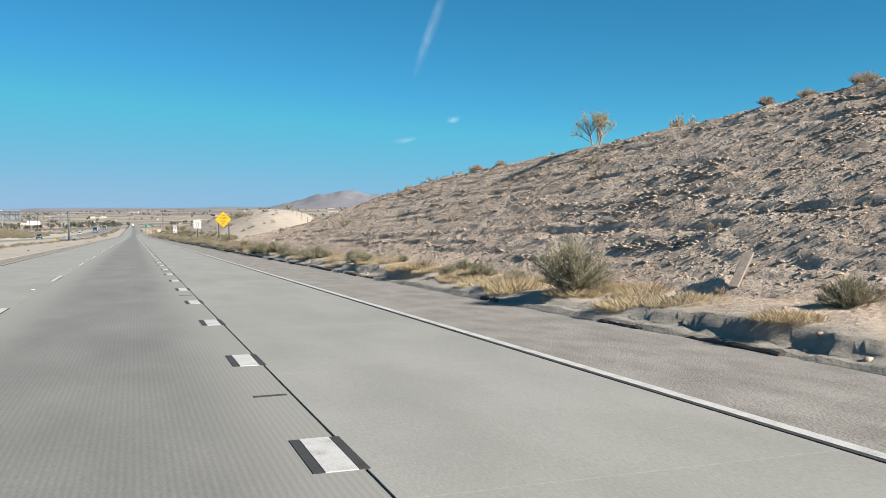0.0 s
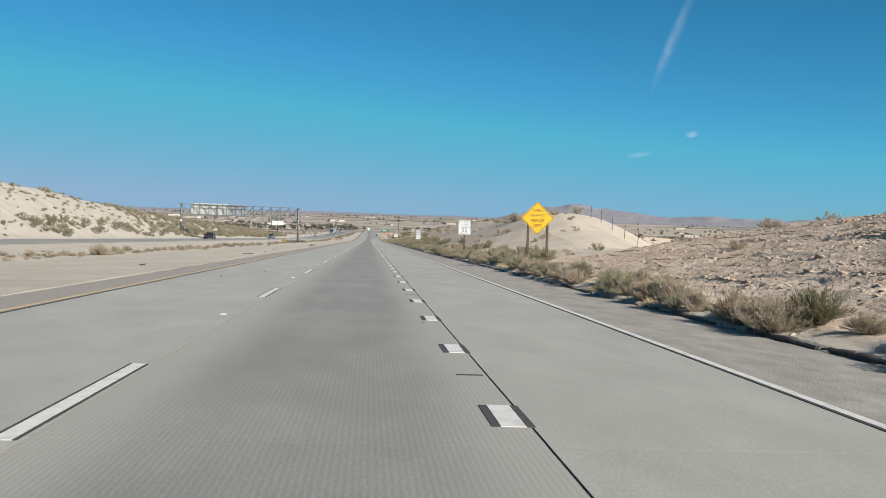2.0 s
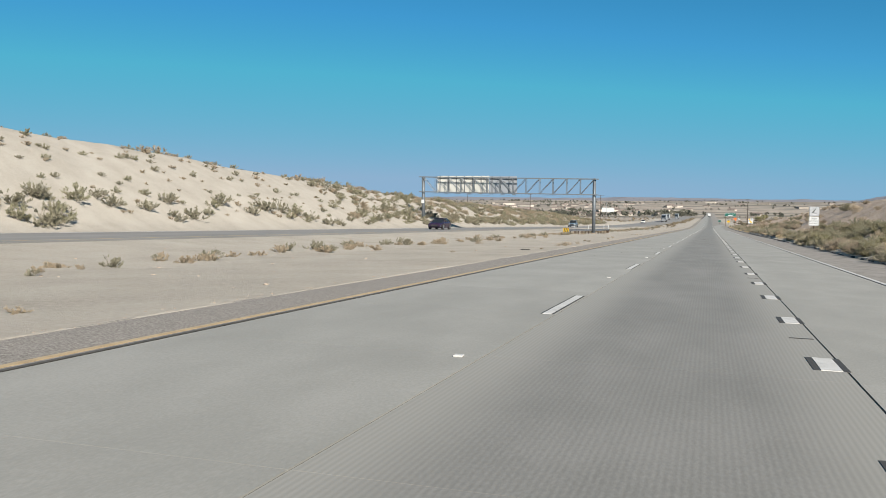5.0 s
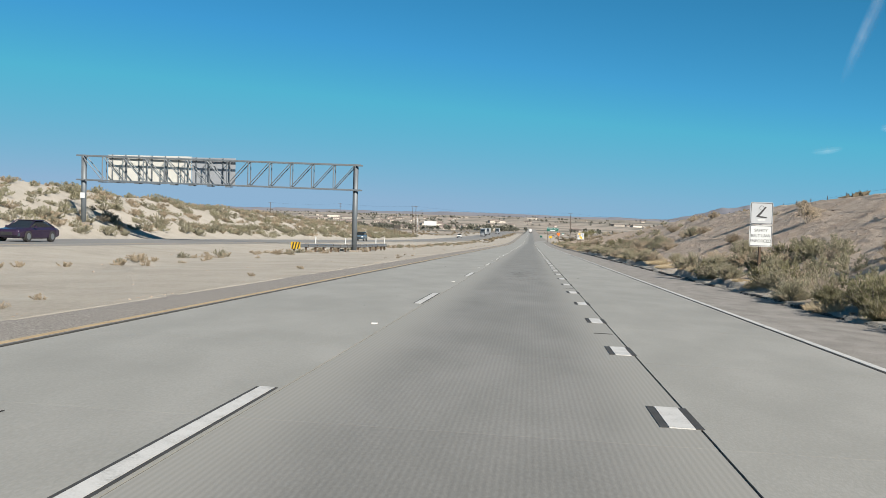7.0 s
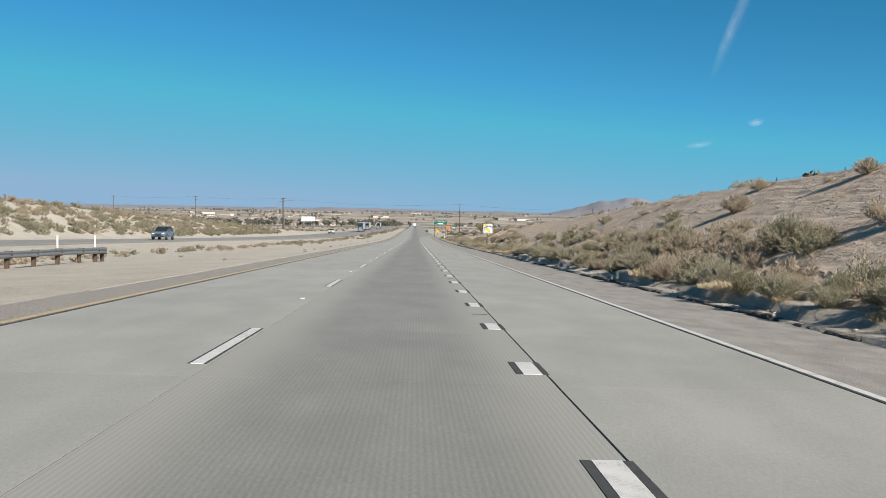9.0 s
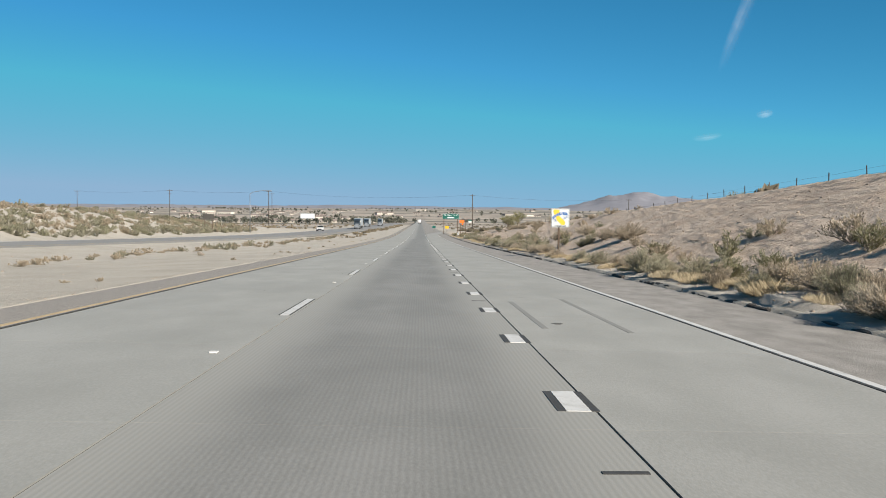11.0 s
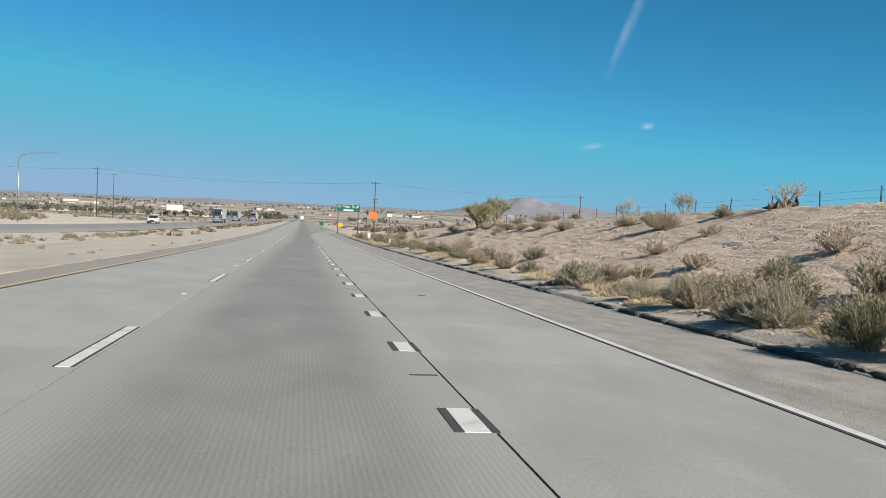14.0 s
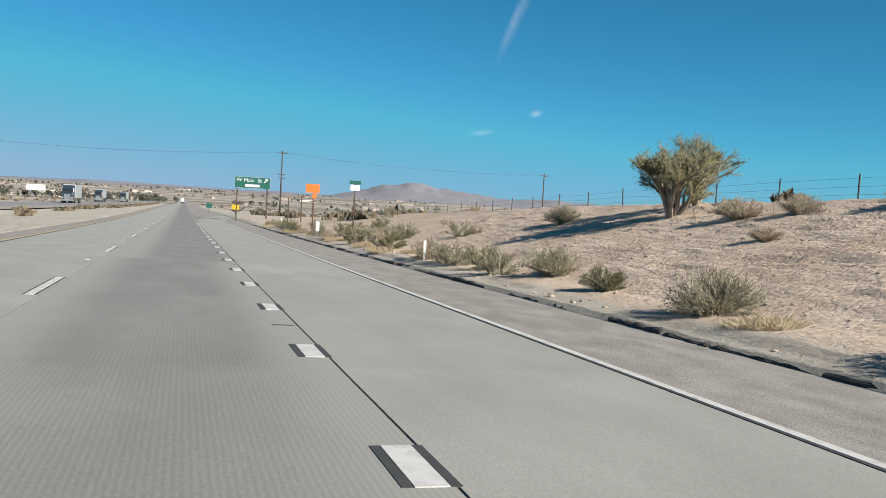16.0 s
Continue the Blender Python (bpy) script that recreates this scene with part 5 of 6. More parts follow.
# close-set row on the kerb below the stony cut, then a greener belt below the sandy slope
for i in range(36):
    plant(rnd.choice(("sage", "sage", "brown", "olive")), rnd.uniform(7.3, 7.95), rnd.uniform(47, 100), rnd.uniform(0.8, 1.15), "shrubs along the kerb")
for i in range(40):
    scatter("slope", rnd.choice(("sage", "olive", "olive", "brown")), rnd.uniform(7.4, 8.7), rnd.uniform(181, 228), rnd.uniform(0.85, 1.3))
for i in range(70):
    scatter("slope", rnd.choice(("sage", "brown", "olive", "sage")), rnd.uniform(8.8, 11.6), rnd.uniform(180, 230), rnd.uniform(0.9, 1.5))
# known single plants
for k, x, y, s in (("sage", 7.95, 15.2, 1.5), ("sage", 8.9, 9.2, 0.75), ("low", 11.1, 15.1, 0.6), ("brown", 18.2, 20.5, 0.6), ("brown", 18.0, 22.0, 0.55), ("brown", 18.4, 18.6, 0.75), ("brown", 19, 14.5, 1.0), ("bare", 18.2, 17.0, 0.6),
                   ("brown", 18.3, 43.0, 0.6), ("brown", 18.3, 46.5, 0.75), ("low", 18.3, 49.3, 0.8), ("low", 18.3, 52.1, 0.7), ("brown", 18.4, 59.7, 0.6), ("low", 18.4, 66.5, 0.9), ("low", 18.3, 37.0, 0.5),
                   ("sage", 15.5, 248.8, 1.55), ("brown", 12.3, 243.0, 1.05), ("brown", 13.7, 260.2, 1.3), ("brown", 17.1, 284.3, 1.2), ("sage", 13.2, 262.8, 1.5), ("brown", 10.8, 258.8, 1.5), ("brown", 17.2, 273.9, 1.1),
                   ("sage", 7.9, 232.6, 1.25), ("sage", 9.3, 246.1, 1.05), ("brown", 9.2, 232.3, 1.7), ("sage", 10.9, 234.0, 1.6), ("brown", 17.2, 246.0, 0.9), ("sage", 11.2, 266.9, 1.6), ("brown", 9.4, 270.5, 1.5), ("sage", 9.6, 288.6, 1.6),
                   ("brown", 14.4, 280.1, 1.5), ("brown", 10.3, 275.5, 1.5), ("sage", 10.0, 281.5, 1.4), ("brown", 8.4, 238.5, 1.0), ("low", 10.6, 241.5, 0.6), ("straw", 8.1, 230.6, 1.4), ("straw", 8.5, 235.5, 1.3), ("straw", 8.0, 240.6, 1.2), ("straw", 8.2, 243.8, 1.3), ("straw", 8.3, 246.6, 1.2), ("sage", 8.4, 229.4, 1.3),
                   ("brown", 10.9, 364.2, 1.3), ("brown", 12.0, 357.9, 1.5), ("sage", 10.5, 349.3, 1.1), ("brown", 11.4, 348.2, 1.5), ("sage", 10.1, 349.5, 0.9), ("brown", 11.5, 342.6, 1.7), ("brown", 8.0, 346.3, 0.9), ("sage", 7.9, 337.4, 1.0), ("straw", 8.2, 335.9, 1.3), ("straw", 8.0, 338.6, 1.1), ("sage", 8.0, 333.4, 1.2), ("straw", 8.3, 340.4, 1.2), ("straw", 8.0, 344.2, 1.0), ("brown", 8.1, 351.5, 1.1),
                   ("sage", 10.1, 411.2, 1.25), ("brown", 8.3, 409.0, 1.25), ("sage", 8.6, 406.0, 0.85), ("straw", 8.1, 402.4, 1.25), ("straw", 8.5, 403.6, 1.1), ("sage", 8.4, 399.3, 1.55), ("brown", 9.2, 398.6, 1.2), ("straw", 8.5, 396.9, 1.2), ("straw", 8.2, 395.3, 1.35), ("straw", 9.0, 396.0, 1.2), ("brown", 15.0, 408.7, 1.5), ("brown", 16.5, 413.9, 0.9), ("brown", 15.8, 415.3, 1.1), ("brown", 15.0, 422.7, 1.25), ("brown", 15.2, 429.4, 1.0),
                   ("brown", 14.7, 439.1, 1.0), ("brown", 16.9, 406.9, 1.0), ("brown", 8.2, 414.5, 1.3), ("sage", 9.2, 416.6, 1.3), ("straw", 8.1, 412.0, 1.1), ("brown", 9.6, 421.4, 1.0), ("sage", 8.5, 420.7, 1.5), ("straw", 8.2, 422.6, 1.3), ("straw", 8.5, 425.4, 1.3), ("straw", 8.4, 427.3, 1.2), ("olive", 8.8, 425.9, 0.8),
                   ("brown", 10.2, 429.1, 1.45), ("olive", 9.2, 431.2, 1.0), ("sage", 8.6, 432.5, 1.5), ("straw", 8.3, 430.2, 1.0), ("sage", 8.5, 438.3, 1.3), ("straw", 8.2, 436.6, 1.0), ("sage", 9.2, 446.7, 1.4), ("olive", 8.7, 442.8, 1.2), ("bare", 11.2, 433.7, 0.75), ("brown", 15.6, 448.0, 1.2), ("brown", 16.3, 446.1, 1.1), ("brown", 17.2, 443.2, 1.2), ("brown", 15.1, 437.6, 1.1), ("brown", 13.6, 435.7, 0.55),
                   ("brown", 13.3, 443.6, 0.8), ("brown", 15.2, 434.0, 1.1), ("brown", 17.3, 435.9, 1.35), ("brown", 18.2, 436.5, 1.2), ("brown", 15.7, 430.9, 1.1), ("brown", 18.6, 432.5, 1.1), ("sage", 14.5, 458.2, 1.3)):
    plant(k, x, y, s, "shrubs on the slope")
# median strip and the other side
for i in range(26):
    yy = rnd.uniform(20, 520)
    scatter("median", rnd.choice(("low", "brown", "low")), -18.5 + rnd.gauss(0, 1.6), yy, rnd.uniform(0.6, 1.3))
for i in range(16):
    scatter("median", "low", rnd.uniform(-25, -10), rnd.uniform(60, 480), rnd.uniform(0.3, 0.7))
for i in range(460):
    yy = rnd.uniform(40, 520)
    scatter('median', rnd.choice(("far_low", "far_low", "far_brown", "far_olive")), -19.3 + rnd.gauss(0, 0.8), yy, rnd.uniform(0.4, 0.95))
for x, y in ((-17, 60), (-15.6, 64), (-18, 66), (-19, 118)):
    plant("brown", x, y, 1.5, "shrubs in the median")
for i in range(230):
    yy = rnd.uniform(95, 520)
    scatter('far side', rnd.choice(("far_olive", "far_sage", "far_olive")), rnd.uniform(-46.5, -43), yy, rnd.uniform(1.0, 2.2))
for i in range(520):
    yy = rnd.uniform(100, 520)
    sc = rnd.uniform(0.45, 0.95) if yy < 240 else rnd.uniform(0.9, 1.9)
    scatter('far side', rnd.choice(("far_low", "far_brown", "far_low")) if yy < 240 else rnd.choice(("far_brown", "far_sage", "far_low")), -44 - 14 * rnd.random() ** 1.2, yy, sc)
for i in range(280):
    scatter('far side', rnd.choice(("far_low", "far_sage", "far_olive")), -44 - 15 * rnd.random(), rnd.uniform(90, 250), rnd.uniform(0.5, 1.0))
for i in range(900):
    yy = rnd.uniform(245, 540)
    scatter('far side', rnd.choice(("far_sage", "far_olive", "far_brown", "far_low")), -44 - 15 * rnd.random(), yy, rnd.uniform(0.8, 1.8))
for i in range(26):
    scatter('far side', "far_brown", rnd.uniform(-62, -56), rnd.uniform(100, 480), rnd.uniform(1.2, 2.4))
for i in range(40):
    scatter("slope", rnd.choice(("sage", "brown", "brown", "olive")), rnd.uniform(8.0, 9.35), rnd.uniform(362, 398), rnd.uniform(0.8, 1.45))
for i in range(14):
    scatter("slope", rnd.choice(("sage", "brown", "brown")), rnd.uniform(9.4, 11.0), rnd.uniform(362, 400), rnd.uniform(0.8, 1.3))
for x, y, k in ((-8.7, 188.4, 0.8), (-8.5, 189.2, 0.6), (-8.9, 187.4, 0.5), (-8.3, 186.6, 0.4), (-8.4, 192.5, 0.5), (-8.8, 201.0, 0.5)):
    plant("low", x, y, k, "shrubs in the median")
for i in range(40):
    scatter("median", "far_low", -8.3 - 1.6 * rnd.random(), rnd.uniform(120, 460), rnd.uniform(0.2, 0.5))
for i in range(16):
    scatter("mound", rnd.choice(("low", "low", "brown")), rnd.uniform(14, 28), rnd.uniform(140, 188), rnd.uniform(0.7, 1.3))
join_scatter("mound", "dry low scrub on the sandy mound")
join_scatter("slope", "dry and grey-green desert shrubs scattered over the slopes")
join_scatter("median", "low dry scrub along the sandy median")
join_scatter("far side", "desert shrubs scattered over the sandy bank across the road")


def stuff_shrubs(name, count, area, label, mat, size, seed, blades=26):
    """Far scrub that nobody could count: ragged clumps of upright leaf blades in one mesh."""
    rr = random.Random(seed)
    v, f = [], []
    spots = [area(rr) for _ in range(count)]
    zs = ground_z(np.array([p[0] for p in spots]), np.array([p[1] for p in spots]))
    for (x, y), z in zip(spots, zs):
        s = size * rr.uniform(0.5, 1.5)
        for j in range(blades):
            a = rr.uniform(0, 6.283)
            q = s * math.sqrt(rr.random())
            px, py = x + q * math.cos(a), y + q * math.sin(a)
            h = s * 0.9 * rr.uniform(0.5, 1.1) * (1.15 - 0.6 * (q / s) ** 2)
            w = s * rr.uniform(0.1, 0.28)
            b = rr.uniform(0, 3.14)
            dx, dy = w * math.cos(b), w * math.sin(b)
            k = len(v)
            v += [(px - dx, py - dy, z - 0.1), (px + dx, py + dy, z - 0.1), (px + dx * 0.9 + rr.gauss(0, w), py + dy, z + h * 0.7), (px + rr.gauss(0, w), py, z + h), (px - dx, py - dy, z + h * 0.6)]
            f.append((k, k + 1, k + 2, k + 3, k + 4))
    return tagged(mesh_ob(name, v, f, mat), label, "scrub", kind="stuff")


def plain_right(rr):
    y = 500 + 900 * rr.random() ** 1.6
    return rr.uniform(13, 30 + (y - 380) * 0.75), y


def plain_left(rr):
    y = 500 + 900 * rr.random() ** 1.6
    return -rr.uniform(46 - 8 * (y > 700), 60 + (y - 380) * 0.6), y


def plain_median(rr):
    y = 470 + 500 * rr.random()
    return rr.uniform(-19, -13), y


stuff_shrubs("far_scrub", 1300, plain_right, "brownish scrub dotted over the plain", M_FARSCRUB, 0.75, 1, 16)
stuff_shrubs("far_scrub", 1100, plain_left, "brownish scrub dotted over the plain", M_FARSCRUB, 0.8, 2, 16)
stuff_shrubs("median_scrub", 90, plain_median, "dry scrub along the median", M_FARSCRUB, 0.7, 3, 20)
stuff_shrubs("plateau_scrub", 900, lambda rr: (42 + 150 * rr.random() ** 1.5, rr.uniform(-60, 500)), "dry scrub dotted over the ground behind the cut slope", M_FARSCRUB, 0.6, 14, 14)
stuff_shrubs("plateau_scrub", 800, lambda rr: (-66 - 130 * rr.random() ** 1.5, rr.uniform(-60, 500)), "dry scrub dotted over the ground behind the bank", M_FARSCRUB, 0.6, 15, 14)
stuff_shrubs("crest_scrub", 160, lambda rr: (rr.uniform(19, 45), rr.uniform(195, 500)), "dry scrub behind the crest", M_FARSCRUB, 0.6, 4, 30)


def tree(x, y, height, spread, seed, leafmat, label, leaves=2600, leaf=0.09, stems=5, first=0.36):
    """Several leaning stems that fork four times, with small leaves on the last twigs."""
    rr = random.Random(seed)
    bm = bmesh.new()
    tips = []

    def grow(p, d, length, r, depth):
        q = p + d * length
        bend = p.lerp(q, 0.5) + Vector((rr.gauss(0, 0.05), rr.gauss(0, 0.05), 0.03)) * length
        bm_tube([p, bend, q], r, 5, bm, 0.65)
        if depth <= 2:
            tips.append((p, q))
        if depth == 0:
            return
        for _ in range(3 if depth > 1 else 4):
            nd = (d + Vector((rr.gauss(0, 0.5), rr.gauss(0, 0.5), rr.gauss(0.12, 0.3)))).normalized()
            grow(q if rr.random() < 0.7 else bend, nd, length * rr.uniform(0.55, 0.8), r * 0.6, depth - 1)

    for i in range(stems):
        a = 6.283 * i / stems + rr.uniform(-0.4, 0.4)
        lean = spread * rr.uniform(0.25, 1.25)
        d = Vector((math.cos(a) * lean, math.sin(a) * lean, 1)).normalized()
        grow(Vector((0.06 * math.cos(a), 0.06 * math.sin(a), -0.15)), d, height * first, 0.035 * height / 2, 3)
    z0 = ground_at(x, y)
    s = thing("tree", pose(x, y, z0), label, "tree")
    part("trunk", bm, M_TWIG, s, "thin forked grey stems")
    v, f = [], []
    for i in range(leaves):
        a, b = rr.choice(tips)
        p = a.lerp(b, rr.uniform(0.0, 1.15)) + Vector((rr.gauss(0, 0.07), rr.gauss(0, 0.07), rr.gauss(0, 0.07)))
        d = Vector((rr.gauss(0, 1), rr.gauss(0, 1), rr.gauss(0.3, 1))).normalized()
        u = d.orthogonal().normalized()
        L, W = leaf * rr.uniform(0.6, 1.4), leaf * rr.uniform(0.2, 0.4)
        k = len(v)
        v += [p, p + d * L * 0.5 + u * W, p + d * L, p + d * L * 0.5 - u * W]
        f.append((k, k + 1, k + 2, k + 3))
    mesh_ob("crown", v, f, leafmat, s)


tree(15.7, 452, 4.7, 0.6, 1, M_TREELEAF, "pale green multi-stemmed desert tree on the crest", 19000, 0.065, 13, 0.23)
tree(17.6, 453.5, 4.2, 0.35, 2, M_TREELEAF, "slim pale green desert tree on the crest", 9000, 0.065, 6, 0.25)
tree(18.6, 33.4, 1.9, 0.5, 3, M_SAGE, "thin grey-green desert tree on the hilltop", 3200, 0.055, 6)
tree(29.5, 178, 1.9, 0.6, 4, M_SAGE, "sparse dark desert tree on the sandy mound", 900, 0.11, 5)
tree(18.3, 413.8, 1.45, 0.5, 5, M_OLIVE, "bare branching shrub tree by the fence", 420, 0.08, 6)
tree(21, 397, 1.4, 0.6, 6, M_SAGE, "bare branching shrub tree by the fence", 300, 0.08, 5)
tree(19.2, 424, 1.6, 0.6, 8, M_SAGE, "bare branching shrub tree by the fence", 500, 0.07, 6)
tree(18.0, 404, 1.3, 0.7, 9, M_BROWNLEAF, "low bare branching shrub by the fence", 400, 0.06, 7)
tree(14.5, 236, 1.3, 0.7, 7, M_BROWNLEAF, "spreading dry shrub tree on the slope", 1500, 0.07, 7)


# ---- stones, clods and litter ----
def rock_field(name, count, spot, sizes, label, seed):
    rr = random.Random(seed)
    ico = [Vector(c).normalized() for c in itertools.product((-1, 1), (-1, 1), (-1, 1))]
    fi = ((0, 1, 3), (0, 3, 2), (4, 6, 7), (4, 7, 5), (0, 4, 5), (0, 5, 1), (2, 3, 7), (2, 7, 6), (0, 2, 6), (0, 6, 4), (1, 5, 7), (1, 7, 3))
    g = np.random.default_rng(seed)
    spots = np.array([spot(rr) for _ in range(count)])
    zs = ground_z(spots[:, 0], spots[:, 1])
    s = sizes[0] + (sizes[1] - sizes[0]) * g.random(count) ** 3
    sc = np.stack([s * g.uniform(0.8, 1.5, count), s * g.uniform(0.7, 1.2, count), s * g.uniform(0.3, 0.65, count)], -1)
    q = np.array(ico)[None] * sc[:, None] * g.uniform(0.6, 1.25, (count, 8, 1))
    t, e = g.uniform(0, 6.28, count)[:, None], g.normal(0, 0.3, count)[:, None]
    x, y, z = q[..., 0], q[..., 1], q[..., 2]
    y, z = y * np.cos(e) - z * np.sin(e), y * np.sin(e) + z * np.cos(e)
    x, y = x * np.cos(t) - y * np.sin(t), x * np.sin(t) + y * np.cos(t)
    co = np.stack([x + spots[:, :1], y + spots[:, 1:], z + (zs + s * 0.05)[:, None]], -1).reshape(-1, 3)
    f = (np.array(fi)[None] + 8 * np.arange(count)[:, None, None]).reshape(-1, 3)
    return tagged(fast_mesh(name, co, f, M_ROCK), label, "stones", kind="stuff")


def ledge_plates(name, count, runs, scale, y0, y1, label, seed):
    """Flat broken plates that stick out of the cut along its hard layers, and loose ones between."""
    g = np.random.default_rng(seed)
    px, py = [], []
    for _ in range(runs):
        rise, start, n = g.uniform(0.1, 0.98), y0 + (y1 - y0) * g.random() ** 1.35, int(g.integers(4, 46))
        ys = start + np.cumsum(g.uniform(0.03, 0.16, n))
        px.append(8.9 + 9.1 * rise + g.normal(0, 0.05, n) + 0.15 * np.sin(ys * 0.6 + rise * 40))
        py.append(ys)
    px.append(g.uniform(9.3, 18.2, count))
    py.append(y0 + (y1 - y0) * g.random(count) ** 1.35)
    px, py = np.concatenate(px), np.concatenate(py)
    n = len(px)
    pz = ground_z(px, py)
    size = np.stack([g.uniform(0.05, 0.16, n), g.uniform(0.05, 0.20, n) * g.choice((1, 1, 1.8), n), g.uniform(0.02, 0.05, n)], -1)
    size *= scale * g.uniform(0.5, 1.5, (n, 1)) ** 1.5
    size[-count:] *= g.uniform(0.3, 0.9, (count, 1))
    box = np.array(list(itertools.product((-1, 1), (-1, 1), (-1, 1))), float)
    q = box[None] * size[:, None] * g.uniform(0.7, 1.15, (n, 8, 3))
    t, e = g.normal(0, 0.3, n)[:, None], g.normal(-0.12, 0.18, n)[:, None]
    x, y, z = q[..., 0], q[..., 1], q[..., 2]
    x, z = x * np.cos(e) - z * np.sin(e), x * np.sin(e) + z * np.cos(e)
    x, y = x * np.cos(t) - y * np.sin(t), x * np.sin(t) + y * np.cos(t)
    co = np.stack([x + px[:, None], y + py[:, None], z + (pz + size[:, 2] * 0.8)[:, None]], -1).reshape(-1, 3)
    quads = np.array(((0, 1, 3, 2), (4, 6, 7, 5), (0, 4, 5, 1), (2, 3, 7, 6), (0, 2, 6, 4), (1, 5, 7, 3)))
    return tagged(fast_mesh(name, co, (quads[None] + 8 * np.arange(n)[:, None, None]).reshape(-1, 4), M_ROCK), label, "stones", kind="stuff")


ledge_plates("ledge_stones", 16000, 260, 0.31, -4, 100, "flat broken stone plates along the layers of the cut slope", 11)
ledge_plates("ledge_stones", 7000, 12, 0.28, 205, 470, "flat broken stones strewn over the slope", 12)
rock_field("slope_stones", 42000, lambda r: (9.0 + 9.5 * r.random(), -4 + 108 * r.random() ** 1.25), (0.010, 0.05), "broken brown stones strewn over the cut slope", 1)
rock_field("slope_stones", 34000, lambda r: (8.8 + 9 * r.random(), r.choice((r.uniform(200, 330), r.uniform(330, 470)))), (0.008, 0.042), "broken brown stones strewn over the slope", 2)
rock_field("kerb_clods", 1800, lambda r: (7.3 + 1.4 * r.random() ** 2, r.uniform(-4, 500)), (0.015, 0.09), "clods of soil and asphalt by the kerb", 3)
rock_field("median_stones", 900, lambda r: (-9 - 16 * r.random(), r.uniform(40, 420)), (0.02, 0.07), "small stones on the sandy median", 4)

rock_field("shoulder_gravel", 4500, lambda r: (-7.9 + 1.5 * r.random() ** 1.3, r.uniform(50, 400)), (0.012, 0.035), "loose gravel on the median shoulder", 5)

# loose plank leaning on the slope, board in the sand, scraps on the asphalt
x, y = 9.5, 12.2
s = thing("plank", pose(x, y, ground_at(x, y) + 0.16, 0, -34, 33), "weathered grey wooden plank leaning on the stony slope", "plank")
part("board", bm_box(0.95, 0.16, 0.05, (0, 0, 0), 0.008), M_GREYWOOD, s)
for x, y, L, a in ((-8.6, 118, 0.9, 30), (-9.4, 91.5, 0.6, 70), (-8.6, 176, 0.45, 20), (-7.2, 223.5, 0.8, 70)):
    s = thing("tyre_shred", pose(x, y, ground_at(x, y) + 0.06, 0, 0, a), "curled black shred of tyre on the sand", "debris")
    part("strip", bm_tube([(-L / 2, 0, 0), (-L / 6, 0.05, 0.015), (L / 6, 0.03, 0.0), (L / 2, 0.09, 0.02)], 0.022, 6), M_TYRE, s)
for x, y in ((7.7, 97.6), (7.45, 99.0), (7.5, 400.3)):
    s = thing("litter_scrap", pose(x, y, ground_at(x, y) + 0.05, 20, 10, 40), "crumpled white scrap of litter beside the kerb", "litter")
    part("scrap", bm_box(0.2, 0.15, 0.09, (0, 0, 0), 0.03), M_SIGNWHITE, s)
rnd = random.Random(99)
ME_SCRAP = bpy.data.meshes.new("scrap")
bm = bm_tube([(-0.05, 0, 0.008), (0, 0.012, 0.014), (0.05, -0.004, 0.008)], 0.011, 5)
bm.to_mesh(ME_SCRAP)
bm.free()
ME_SCRAP.materials.append(M_TYRE)
for k in range(70):
    x, y = rnd.choice((rnd.uniform(-5.8, 4.2), rnd.uniform(-5.8, -2.8))), rnd.uniform(4, 440)
    ob = tagged(new("rubber_crumb", ME_SCRAP), "small black crumb of rubber on the concrete", "debris", "rubber crumbs on the lanes")
    ob.matrix_world = pose(x, y, lane_z(x, y) + 0.004, 0, 0, rnd.uniform(0, 180)) @ Matrix.Scale(rnd.uniform(0.2, 0.6), 4)


# ---- vehicles standing on the other carriageway ----
def wheel(parent, x, y, r, w):
    t = part("wheel", bm_tube([(x - w / 2, y, r), (x - w / 2 + 0.03, y, r), (x + w / 2 - 0.03, y, r), (x + w / 2, y, r)], r, 18), M_TYRE, parent, "black tyre")
    part("rim", bm_tube([(x - w / 2 - 0.01, y, r), (x + w / 2 + 0.01, y, r)], r * 0.6, 12), M_GALV, t, "grey metal rim")


def hull(name, sections, mat, parent, label=""):
    """Loft of rounded cross-sections (y, half width, bottom, top)."""
    bm = bmesh.new()
    rings = []
    for y, w, b, t in sections:
        c = min(0.16, (t - b) * 0.3)
        pts = [(-w + c * 0.5, b), (w - c * 0.5, b), (w, b + c * 0.5), (w, t - c), (w - c, t), (-w + c, t), (-w, t - c), (-w, b + c * 0.5)]
        rings.append([bm.verts.new((px, y, pz)) for px, pz in pts])
    for a, b in zip(rings, rings[1:]):
        for k in range(8):
            bm.faces.new((a[k], a[(k + 1) % 8], b[(k + 1) % 8], b[k]))
    bm.faces.new(list(reversed(rings[0])))
    bm.faces.new(rings[-1])
    bmesh.ops.recalc_face_normals(bm, faces=bm.faces)
    return part(name, bm, mat, parent, label)


def opp_place(x, y):
    return pose(x + 10 * float(smooth(300, 700, y)), y, float(road_z(y)) + 0.37, math.degrees(-0.0266 if y < 420 else -0.013), 0, 0)


